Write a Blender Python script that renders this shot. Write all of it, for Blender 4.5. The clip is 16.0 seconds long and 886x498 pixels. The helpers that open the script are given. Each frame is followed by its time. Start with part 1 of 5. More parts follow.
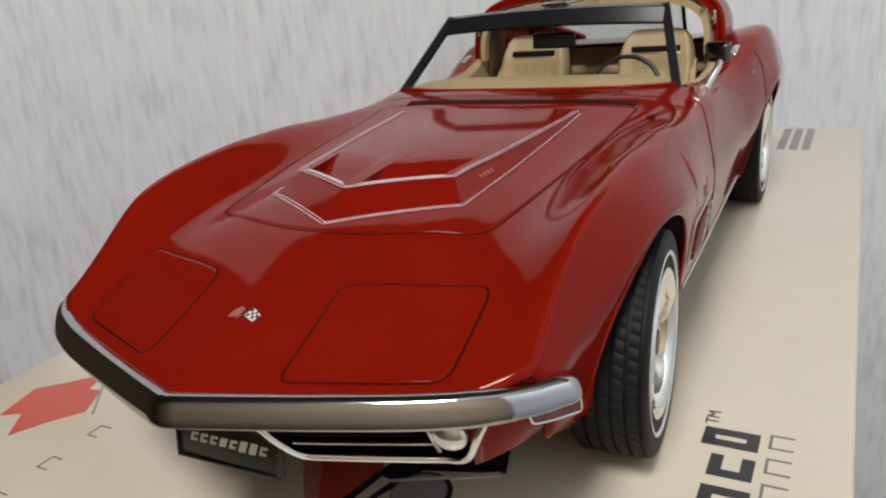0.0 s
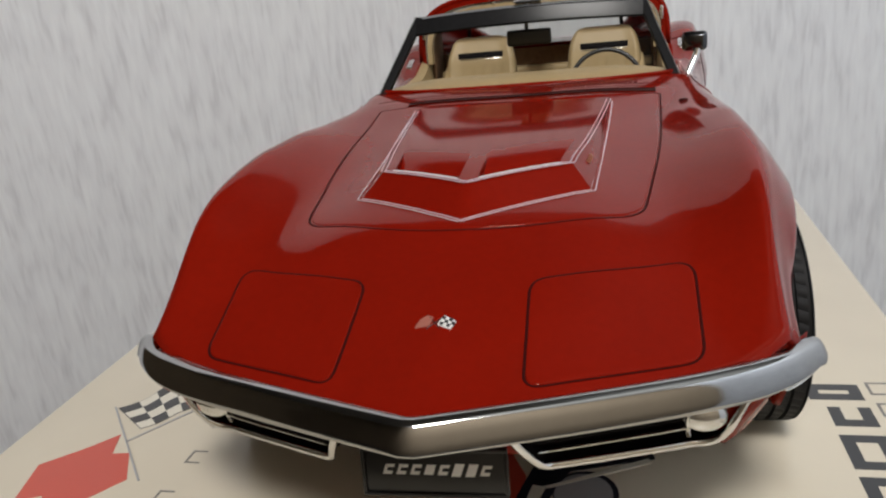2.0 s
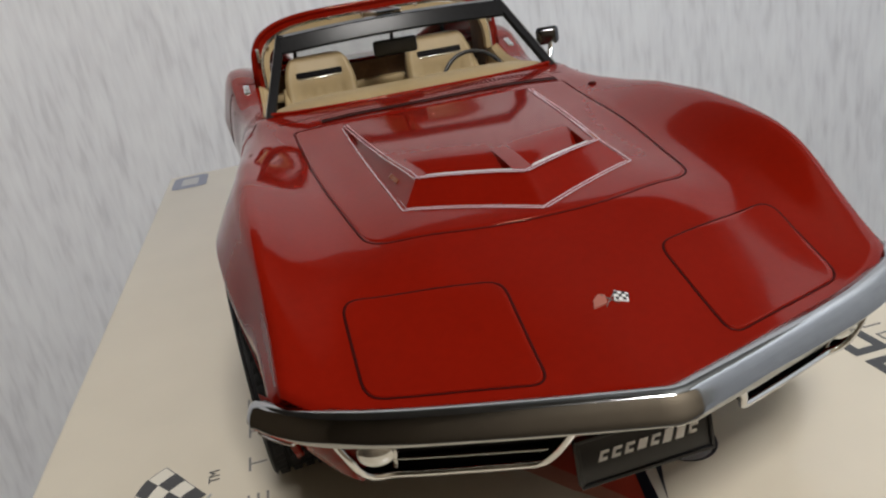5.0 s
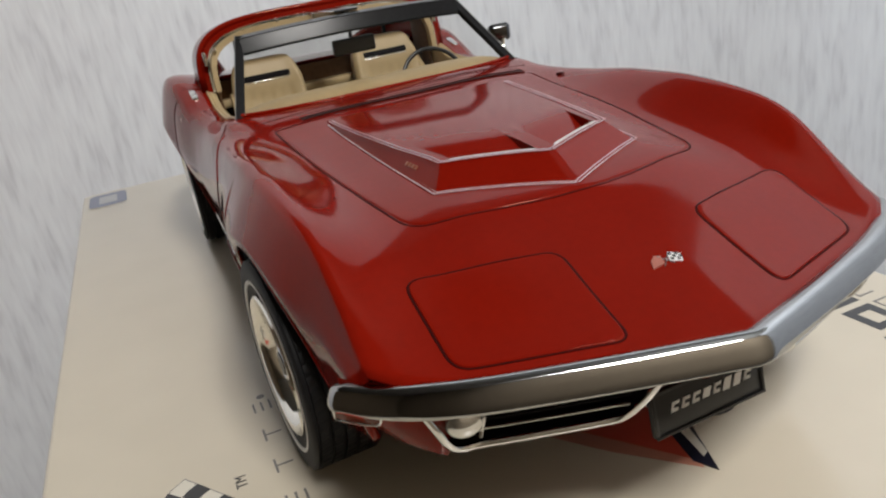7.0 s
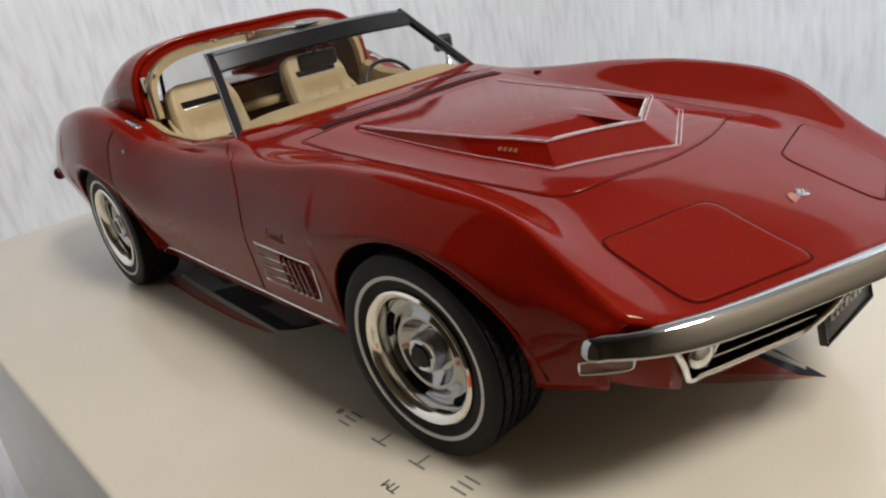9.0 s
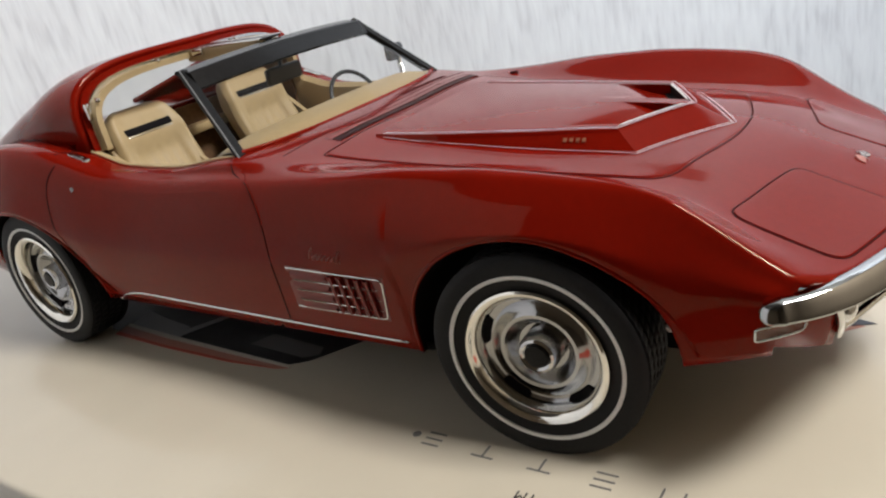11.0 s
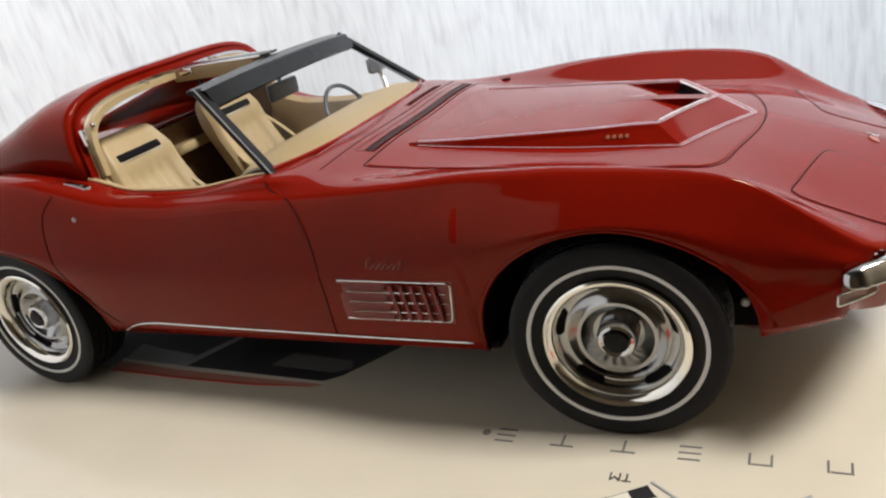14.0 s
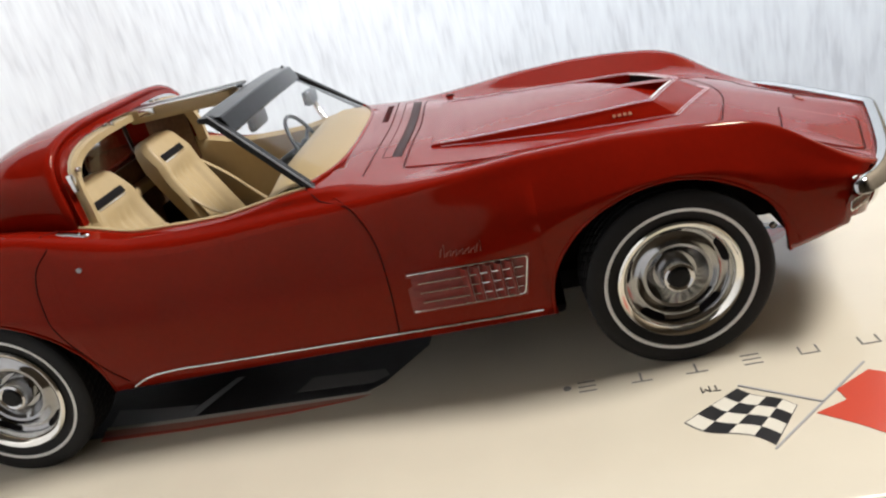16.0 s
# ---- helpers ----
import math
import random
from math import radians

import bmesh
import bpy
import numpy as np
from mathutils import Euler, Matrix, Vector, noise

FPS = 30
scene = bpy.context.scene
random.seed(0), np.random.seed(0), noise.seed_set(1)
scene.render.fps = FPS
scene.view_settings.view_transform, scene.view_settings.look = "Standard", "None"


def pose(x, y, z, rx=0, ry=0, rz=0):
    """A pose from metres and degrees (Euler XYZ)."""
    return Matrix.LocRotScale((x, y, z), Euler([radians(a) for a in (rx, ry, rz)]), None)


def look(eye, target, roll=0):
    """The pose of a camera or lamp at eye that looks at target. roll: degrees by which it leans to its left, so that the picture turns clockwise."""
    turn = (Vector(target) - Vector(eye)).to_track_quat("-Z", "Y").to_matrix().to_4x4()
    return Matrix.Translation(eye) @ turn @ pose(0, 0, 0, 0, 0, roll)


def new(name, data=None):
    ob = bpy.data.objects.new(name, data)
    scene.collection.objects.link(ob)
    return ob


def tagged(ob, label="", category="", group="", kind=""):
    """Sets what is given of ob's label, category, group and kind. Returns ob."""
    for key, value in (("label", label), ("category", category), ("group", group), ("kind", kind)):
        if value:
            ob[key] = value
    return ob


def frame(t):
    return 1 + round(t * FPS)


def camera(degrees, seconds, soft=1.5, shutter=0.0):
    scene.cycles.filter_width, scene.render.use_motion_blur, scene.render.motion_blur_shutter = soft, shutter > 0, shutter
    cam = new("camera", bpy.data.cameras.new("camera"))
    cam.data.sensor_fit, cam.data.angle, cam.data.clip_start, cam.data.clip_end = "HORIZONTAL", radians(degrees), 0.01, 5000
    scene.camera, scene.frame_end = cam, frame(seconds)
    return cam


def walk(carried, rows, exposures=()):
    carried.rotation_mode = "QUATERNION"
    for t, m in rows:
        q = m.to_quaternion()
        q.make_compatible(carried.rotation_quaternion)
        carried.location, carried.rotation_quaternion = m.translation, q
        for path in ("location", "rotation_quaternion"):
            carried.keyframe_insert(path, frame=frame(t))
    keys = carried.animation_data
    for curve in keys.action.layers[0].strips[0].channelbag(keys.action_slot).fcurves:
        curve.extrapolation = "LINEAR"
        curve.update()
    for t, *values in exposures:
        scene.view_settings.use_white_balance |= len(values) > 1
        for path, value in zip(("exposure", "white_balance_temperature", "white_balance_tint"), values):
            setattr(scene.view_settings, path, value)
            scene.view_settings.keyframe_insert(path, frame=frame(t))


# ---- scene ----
EXPOSURES = [(0.0, -1.24), (4.0, -1.39), (8.0, -1.20), (13.0, -0.72), (16.0, -0.55)]

cam = camera(60.76, 16.0, soft=2.2)
# seconds, place in metres, turn in degrees
ROWS = [
    (0.0, 0.0685, -0.1052, 0.0722, 70.48, 5.00, 27.64),
    (0.5, 0.0581, -0.1098, 0.0713, 70.83, 5.42, 23.75),
    (1.0, 0.0491, -0.1141, 0.0718, 70.76, 5.53, 20.80),
    (1.5, 0.0387, -0.1151, 0.0719, 70.52, 5.88, 17.33),
    (2.0, 0.0215, -0.1169, 0.0710, 70.55, 5.72, 11.96),
    (2.5, 0.0094, -0.1185, 0.0726, 70.23, 6.43, 6.20),
    (3.0, -0.0010, -0.1201, 0.0722, 70.15, 6.90, 1.82),
    (3.5, -0.0138, -0.1214, 0.0726, 70.13, 7.55, -3.73),
    (4.0, -0.0246, -0.1186, 0.0725, 69.98, 8.13, -8.80),
    (6.5, -0.0435, -0.1124, 0.0731, 68.88, 8.87, -19.06),
    (7.0, -0.0546, -0.1104, 0.0724, 68.99, 9.01, -23.12),
    (7.5, -0.0657, -0.1057, 0.0730, 68.75, 9.23, -27.24),
    (8.0, -0.0789, -0.1025, 0.0742, 68.73, 9.45, -31.83),
    (8.5, -0.0925, -0.0939, 0.0757, 68.28, 9.83, -37.70),
    (9.0, -0.1043, -0.0869, 0.0746, 68.68, 9.92, -41.83),
    (9.5, -0.1199, -0.0731, 0.0789, 67.94, 10.20, -48.75),
    (10.0, -0.1279, -0.0606, 0.0768, 68.11, 10.63, -54.17),
    (12.5, -0.1301, -0.0491, 0.0781, 67.36, 11.02, -57.82),
    (13.0, -0.1312, -0.0468, 0.0786, 67.22, 11.23, -58.35),
    (13.5, -0.1384, -0.0406, 0.0807, 67.16, 11.68, -61.92),
    (14.0, -0.1462, -0.0289, 0.0819, 67.04, 11.83, -66.34),
    (14.5, -0.1547, -0.0188, 0.0824, 67.36, 12.15, -71.19),
    (15.0, -0.1628, -0.0073, 0.0845, 67.36, 12.46, -76.00),
    (15.5, -0.1684, 0.0108, 0.0848, 67.04, 12.68, -82.21),
    (16.0, -0.1733, 0.0213, 0.0848, 67.32, 13.42, -86.71),
]
walk(cam, [(t, pose(*p)) for t, *p in ROWS], EXPOSURES)

# ---- world and light ----
world = bpy.data.worlds.new("room_air")
world.use_nodes = True
world.node_tree.nodes["Background"].inputs[0].default_value = (0.75, 0.82, 1.0, 1)
world.node_tree.nodes["Background"].inputs[1].default_value = 0.05
scene.world = world


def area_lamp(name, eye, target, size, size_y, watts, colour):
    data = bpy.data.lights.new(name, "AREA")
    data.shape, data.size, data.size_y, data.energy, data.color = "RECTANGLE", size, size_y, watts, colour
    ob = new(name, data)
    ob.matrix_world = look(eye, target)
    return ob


# two unseen fill lamps, added only to brighten the wallpaper
area_lamp("added_wall_fill", (0.20, 0.12, 1.00), (0.72, 0.40, 0.93), 0.4, 0.1, 62.0, (0.83, 0.92, 1.0))
area_lamp("added_wall_fill", (0.16, -0.11, 1.00), (0.66, -0.50, 0.93), 0.4, 0.1, 175.0, (0.88, 0.945, 1.0))
area_lamp("ceiling_light", (0.10, -0.62, 0.98), (-0.03, 0.0, 0.0), 0.26, 0.26, 25.0, (1.0, 0.97, 0.93))


# ---- materials ----
def material(name, colour, rough=0.5, metal=0.0, coat=0.0, spec=0.5):
    m = bpy.data.materials.new(name)
    m.use_nodes = True
    b = m.node_tree.nodes["Principled BSDF"]
    b.inputs["Base Color"].default_value = (*colour, 1)
    b.inputs["Roughness"].default_value, b.inputs["Metallic"].default_value = rough, metal
    b.inputs["Coat Weight"].default_value, b.inputs["Coat Roughness"].default_value = coat, 0.03
    b.inputs["Specular IOR Level"].default_value = spec
    return m


def grain(m, scale, amount, low, high, bump=0.0, stretch=(1, 1, 1), coords="Object", detail=4.0, distance=0.0005):
    """Two scales of noise on a material's colour, between low and high times the base, with a fine relief."""
    nt = m.node_tree
    b = nt.nodes["Principled BSDF"]
    tc, mp, n1, n2 = (nt.nodes.new(k) for k in ("ShaderNodeTexCoord", "ShaderNodeMapping", "ShaderNodeTexNoise", "ShaderNodeTexNoise"))
    mp.inputs["Scale"].default_value = stretch
    nt.links.new(tc.outputs[coords], mp.inputs["Vector"])
    for n, s in ((n1, scale), (n2, scale * 0.13)):
        n.inputs["Scale"].default_value, n.inputs["Detail"].default_value = s, detail
        nt.links.new(mp.outputs["Vector"], n.inputs["Vector"])
    mix = nt.nodes.new("ShaderNodeMath")
    mix.operation = "MULTIPLY_ADD"
    mix.inputs[1].default_value = amount
    nt.links.new(n1.outputs["Fac"], mix.inputs[0])
    half = nt.nodes.new("ShaderNodeMath")
    half.operation = "MULTIPLY"
    half.inputs[1].default_value = 1 - amount
    nt.links.new(n2.outputs["Fac"], half.inputs[0])
    nt.links.new(half.outputs[0], mix.inputs[2])
    ramp = nt.nodes.new("ShaderNodeValToRGB")
    c = b.inputs["Base Color"].default_value[:3]
    ramp.color_ramp.elements[0].position, ramp.color_ramp.elements[1].position = 0.3, 0.7
    ramp.color_ramp.elements[0].color = (*[min(1, v * low) for v in c], 1)
    ramp.color_ramp.elements[1].color = (*[min(1, v * high) for v in c], 1)
    nt.links.new(mix.outputs[0], ramp.inputs[0])
    nt.links.new(ramp.outputs[0], b.inputs["Base Color"])
    if bump:
        bn = nt.nodes.new("ShaderNodeBump")
        bn.inputs["Strength"].default_value, bn.inputs["Distance"].default_value = bump, distance
        nt.links.new(mix.outputs[0], bn.inputs["Height"])
        nt.links.new(bn.outputs[0], b.inputs["Normal"])
    return m


RED = grain(material("red_paint", (0.192, 0.0068, 0.0024), 0.07, 0.0, 0.0, 0.155), 900, 0.5, 0.92, 1.08)
RED.node_tree.nodes["Principled BSDF"].inputs["Specular Tint"].default_value = (1.0, 0.84, 0.64, 1)
SHUT = material("shut_line_shade", (0.035, 0.002, 0.0015), 0.7, 0.0, 0.0, 0.1)
CHROME = grain(material("chrome", (0.74, 0.74, 0.73), 0.14, 1.0), 700, 0.5, 0.94, 1.03)
BUMPER_CHROME = grain(material("grey_chrome", (0.44, 0.44, 0.44), 0.1, 1.0), 700, 0.5, 0.94, 1.03)
DULL_CHROME = grain(material("dull_chrome", (0.62, 0.62, 0.60), 0.2, 1.0), 1500, 0.5, 0.9, 1.05)
BLACK = grain(material("black_plastic", (0.012, 0.012, 0.013), 0.32), 1200, 0.5, 0.7, 1.3)
# near-black; in the hood air slots it stands in for shade
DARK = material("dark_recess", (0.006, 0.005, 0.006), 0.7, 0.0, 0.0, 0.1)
RUBBER = grain(material("tyre_rubber", (0.007, 0.007, 0.008), 0.6, 0.0, 0.0, 0.25), 1500, 0.6, 0.7, 1.4, 0.2, distance=0.0001)
WHITE = material("white_print", (0.75, 0.75, 0.74), 0.4)
STRIPE = material("pale_pinstripe", (0.78, 0.64, 0.70), 0.4, 0.0, 0.6)
TAN = grain(material("tan_vinyl", (0.46, 0.345, 0.185), 0.5), 500, 0.5, 0.93, 1.05, 0.05, distance=0.0001)
TAN_DARK = grain(material("dark_tan_carpet", (0.16, 0.085, 0.04), 0.9), 900, 0.6, 0.7, 1.3, 0.4, distance=0.0002)
LENS = material("clear_lamp_lens", (0.72, 0.72, 0.71), 0.12, 0.8, 0.6)
GOLD = material("dull_gold", (0.34, 0.13, 0.07), 0.4, 0.2)
SCRIPT = material("faint_script", (0.46, 0.17, 0.13), 0.35, 0.3)
WHEEL_CHROME = material("bright_chrome", (0.62, 0.62, 0.62), 0.07, 1.0)
TRIM_RING = grain(material("trim_ring_chrome", (0.88, 0.86, 0.80), 0.12, 1.0), 900, 0.5, 0.95, 1.03)
TRIM = material("grey_metal_edge", (0.3, 0.3, 0.3), 0.4, 0.9)
# plain chrome of the door mirror, its reflection of a dark room painted in
DARK_REFLECTION = grain(material("chrome_dark_reflection", (0.10, 0.10, 0.105), 0.16, 1.0), 900, 0.5, 0.9, 1.05)
PILLAR_BLACK = grain(material("satin_black", (0.012, 0.012, 0.013), 0.45, 0.0, 0.0, 0.1), 900, 0.5, 0.8, 1.3)
# polished wheel chrome, dark reflections of the dish put into its colour
RALLY = grain(material("darkened_chrome", (0.40, 0.40, 0.405), 0.13, 1.0), 900, 0.5, 0.9, 1.05)
# body red darkened, so the flush wiper slot strip looks shaded
COWL = grain(material("shaded_red", (0.028, 0.003, 0.002), 0.5, 0.0, 0.0, 0.15), 900, 0.5, 0.7, 1.3)
VENT = grain(material("vent_red", (0.19, 0.007, 0.004), 0.3), 900, 0.5, 0.8, 1.2)
GLOSS_BLACK = grain(material("gloss_black", (0.012, 0.012, 0.013), 0.22, 0.0, 0.0, 0.13), 900, 0.5, 0.8, 1.3)
PAPER = material("cream_ink", (0.70, 0.66, 0.57), 0.3, 0.0, 0.3)
INK_NAVY = material("navy_ink", (0.012, 0.013, 0.025), 0.3, 0.0, 0.3)
AMBER = material("amber_lens", (0.16, 0.03, 0.012), 0.2, 0.0, 0.8)
CARD = grain(material("cream_card", (0.62, 0.56, 0.45), 0.28, 0.0, 0.35), 60, 0.5, 0.95, 1.04, 0.04)
INK = material("black_ink", (0.02, 0.02, 0.022), 0.3, 0.0, 0.3)
INK_GREY = material("grey_ink", (0.17, 0.16, 0.15), 0.35, 0.0, 0.3)
INK_RED = material("red_ink", (0.55, 0.07, 0.04), 0.3, 0.0, 0.3)
INK_PALE = material("pale_red_ink", (0.55, 0.24, 0.17), 0.3, 0.0, 0.3)
INK_DARK = grain(material("dark_photo_ink", (0.03, 0.028, 0.03), 0.3, 0.0, 0.3), 90, 0.5, 0.3, 2.2)
INK_SILVER = material("silver_ink", (0.35, 0.35, 0.36), 0.3, 0.0, 0.3)
INK_BLUE = material("blue_grey_ink", (0.10, 0.12, 0.2), 0.3, 0.0, 0.3)
WALLPAPER = material("wallpaper", (0.72, 0.735, 0.765), 0.8)
WOOD = grain(material("brown_table", (0.09, 0.08, 0.072), 0.85, 0, 0, 0.2), 60, 0.5, 0.7, 1.3, 0.1, (1, 0.1, 1))
# tones for the unseen room, picked to steer reflections in the car paint
PALE_PLASTER = grain(material("pale_plaster", (0.21, 0.20, 0.185), 0.9), 20, 0.5, 0.95, 1.05)
PLASTER = grain(material("plaster", (0.17, 0.125, 0.08), 0.9), 20, 0.5, 0.95, 1.05)


def streaks(m):
    """Fine upright streaks, pale and grey, broken into short runs, over broad soft patches, in relief."""
    nt = m.node_tree
    b = nt.nodes["Principled BSDF"]
    tc = nt.nodes.new("ShaderNodeTexCoord")
    total = None
    for scale, tall, detail, weight in ((250.0, 0.14, 2.5, 0.46), (100.0, 0.24, 2.0, 0.32), (22.0, 0.7, 3.0, 0.22)):
        mp, n, w = (nt.nodes.new(k) for k in ("ShaderNodeMapping", "ShaderNodeTexNoise", "ShaderNodeMath"))
        mp.inputs["Scale"].default_value = (1.0, tall, 1.0)
        mp.inputs["Location"].default_value = (scale * 0.01, 0.3, 0.0)
        n.inputs["Scale"].default_value, n.inputs["Detail"].default_value, n.inputs["Distortion"].default_value = scale, detail, 0.25
        nt.links.new(tc.outputs["UV"], mp.inputs["Vector"])
        nt.links.new(mp.outputs["Vector"], n.inputs["Vector"])
        w.operation = "MULTIPLY_ADD"
        w.inputs[1].default_value, w.inputs[2].default_value = weight, 0.0
        nt.links.new(n.outputs["Fac"], w.inputs[0])
        if total:
            nt.links.new(total.outputs[0], w.inputs[2])
        total = w
    ramp = nt.nodes.new("ShaderNodeValToRGB")
    ramp.color_ramp.elements[0].position, ramp.color_ramp.elements[1].position = 0.36, 0.60
    ramp.color_ramp.elements[0].color, ramp.color_ramp.elements[1].color = (0.60, 0.605, 0.635, 1), (0.76, 0.775, 0.80, 1)
    mid = ramp.color_ramp.elements.new(0.48)
    mid.color = (0.71, 0.72, 0.75, 1)
    nt.links.new(total.outputs[0], ramp.inputs[0])
    nt.links.new(ramp.outputs[0], b.inputs["Base Color"])
    bump = nt.nodes.new("ShaderNodeBump")
    bump.inputs["Strength"].default_value, bump.inputs["Distance"].default_value = 0.4, 0.0012
    nt.links.new(total.outputs[0], bump.inputs["Height"])
    nt.links.new(bump.outputs[0], b.inputs["Normal"])


streaks(WALLPAPER)

GLASS = bpy.data.materials.new("clear_glass")
GLASS.use_nodes = True
_nt = GLASS.node_tree
_nt.nodes.remove(_nt.nodes["Principled BSDF"])
_tr, _gl, _mx, _fr = (_nt.nodes.new(k) for k in ("ShaderNodeBsdfTransparent", "ShaderNodeBsdfGlossy", "ShaderNodeMixShader", "ShaderNodeFresnel"))
_tr.inputs[0].default_value = (0.88, 0.88, 0.87, 1)
_gl.inputs["Roughness"].default_value = 0.02
_fr.inputs[0].default_value = 1.2
_nt.links.new(_fr.outputs[0], _mx.inputs[0])
_nt.links.new(_tr.outputs[0], _mx.inputs[1])
_nt.links.new(_gl.outputs[0], _mx.inputs[2])
_nt.links.new(_mx.outputs[0], _nt.nodes["Material Output"].inputs[0])

MM = 0.001


# ---- mesh helpers (millimetres) ----
def mesh_object(name, verts, faces, mat, parent=None, label="", smooth=True, auto=None):
    me = bpy.data.meshes.new(name)
    me.from_pydata([tuple(c * MM for c in v) for v in verts], [], faces)
    me.validate()
    me.materials.append(mat)
    me.polygons.foreach_set("use_smooth", [smooth] * len(me.polygons))
    if auto:
        me.set_sharp_from_angle(angle=radians(auto))
    ob = new(name, me)
    if parent:
        ob.parent = parent
    if label:
        ob["label"] = label
    return ob


def grid_faces(nu, nv, wrap_u=False, wrap_v=False, base=0):
    f = []
    for i in range(nu if wrap_u else nu - 1):
        for j in range(nv if wrap_v else nv - 1):
            a, b = i, (i + 1) % nu
            c, d = j, (j + 1) % nv
            f.append((base + a * nv + c, base + b * nv + c, base + b * nv + d, base + a * nv + d))
    return f


def part(name, bm, mat, parent, label="", auto=35):
    """One bmesh, in millimetres, as one mesh object under a thing or part."""
    bmesh.ops.recalc_face_normals(bm, faces=bm.faces[:])
    bmesh.ops.scale(bm, vec=(MM, MM, MM), verts=bm.verts[:])
    me = bpy.data.meshes.new(name)
    bm.to_mesh(me)
    bm.free()
    me.materials.append(mat)
    me.polygons.foreach_set("use_smooth", [True] * len(me.polygons))
    me.set_sharp_from_angle(angle=radians(auto))
    ob = new(name, me)
    if parent:
        ob.parent = parent
    if label:
        ob["label"] = label
    return ob


def box_bm(x0, x1, y0, y1, z0, z1, bevel=0.0, segments=2, bm=None):
    bm = bm or bmesh.new()
    vs = bmesh.ops.create_cube(bm, size=1)["verts"]
    bmesh.ops.scale(bm, vec=(x1 - x0, y1 - y0, z1 - z0), verts=vs)
    bmesh.ops.translate(bm, vec=((x0 + x1) / 2, (y0 + y1) / 2, (z0 + z1) / 2), verts=vs)
    if bevel:
        es = list({e for v in vs for e in v.link_edges})
        bmesh.ops.bevel(bm, geom=es, offset=bevel, segments=segments, profile=0.5, affect="EDGES")
    return bm


def pchip(xs, ys):
    """A smooth curve through a few knots that doesn't overshoot."""
    xs, ys = np.array(xs, float), np.array(ys, float)
    h, d = np.diff(xs), np.diff(ys) / np.diff(xs)
    m = np.zeros(len(xs))
    m[0], m[-1] = d[0], d[-1]
    for i in range(1, len(xs) - 1):
        if d[i - 1] * d[i] > 0:
            w1, w2 = 2 * h[i] + h[i - 1], h[i] + 2 * h[i - 1]
            m[i] = (w1 + w2) / (w1 / d[i - 1] + w2 / d[i])

    def at(x):
        x = np.clip(np.asarray(x, float), xs[0], xs[-1])
        i = np.clip(np.searchsorted(xs, x, side="right") - 1, 0, len(h) - 1)
        s = (x - xs[i]) / h[i]
        return (ys[i] * (1 + 2 * s) * (1 - s) ** 2 + m[i] * h[i] * s * (1 - s) ** 2
                + ys[i + 1] * s * s * (3 - 2 * s) + m[i + 1] * h[i] * s * s * (s - 1))
    return at


def spline(pts, n, closed=False):
    """Points along a Catmull-Rom curve through pts, n to each stretch."""
    p = [Vector(q) for q in pts]
    k, out = len(p), []
    for i in range(k if closed else k - 1):
        if closed:
            a, b, c, d = p[i - 1], p[i], p[(i + 1) % k], p[(i + 2) % k]
        else:
            b, c = p[i], p[i + 1]
            a = p[i - 1] if i else b * 2 - c
            d = p[i + 2] if i + 2 < k else c * 2 - b
        for j in range(n):
            t = j / n
            out.append(0.5 * (2 * b + (c - a) * t + (2 * a - 5 * b + 4 * c - d) * t * t + (3 * b - a - 3 * c + d) * t ** 3))
    if not closed:
        out.append(p[-1])
    return out


def tube(name, path, radius, mat, parent, closed=False, sides=8, flat=1.0, label=""):
    """A round or flattened rod along a path; radius may be a list."""
    path = [Vector(p) for p in path]
    n, verts = len(path), []
    up = Vector((0, 0, 1))
    for i, p in enumerate(path):
        a = path[i - 1] if i or closed else p
        b = path[(i + 1) % n] if i < n - 1 or closed else p
        t = (b - a).normalized()
        side = t.cross(up)
        side = side.normalized() if side.length > 1e-4 else Vector((1, 0, 0))
        nrm = side.cross(t).normalized()
        r = radius[i] if isinstance(radius, (list, tuple)) else radius
        for k in range(sides):
            w = 2 * math.pi * k / sides
            verts.append(p + side * (r * math.cos(w)) + nrm * (r * flat * math.sin(w)))
    faces = grid_faces(n, sides, closed, True)
    if not closed:
        faces += [tuple(range(sides))[::-1], tuple(range((n - 1) * sides, n * sides))]
    return mesh_object(name, verts, faces, mat, parent, label)


def lathe(name, profile, mat, parent, axis_at=(0, 0, 0), segments=64, label="", auto=40):
    """Turns a profile of (across, radius) about the x axis."""
    verts = []
    for k in range(segments):
        w = 2 * math.pi * k / segments
        for a, r in profile:
            verts.append((axis_at[0] + a, axis_at[1] + r * math.cos(w), axis_at[2] + r * math.sin(w)))
    return mesh_object(name, verts, grid_faces(segments, len(profile), True), mat, parent, label, True, auto)


def flat_shape(name, outline, z, mat, parent, label="", thick=0.12):
    """A thin printed or raised shape that lies flat, from its outline in plan."""
    n = len(outline)
    verts = [(x, y, z + thick) for x, y in outline] + [(x, y, z) for x, y in outline]
    faces = [tuple(range(n))] + [(i, i + n, (i + 1) % n + n, (i + 1) % n) for i in range(n)]
    return mesh_object(name, verts, faces, mat, parent, label, False)


def thing(name, label, category, at=(0, 0, 0), group=""):
    ob = new(name)
    ob.location = [c * MM for c in at]
    return tagged(ob, label, category, group)


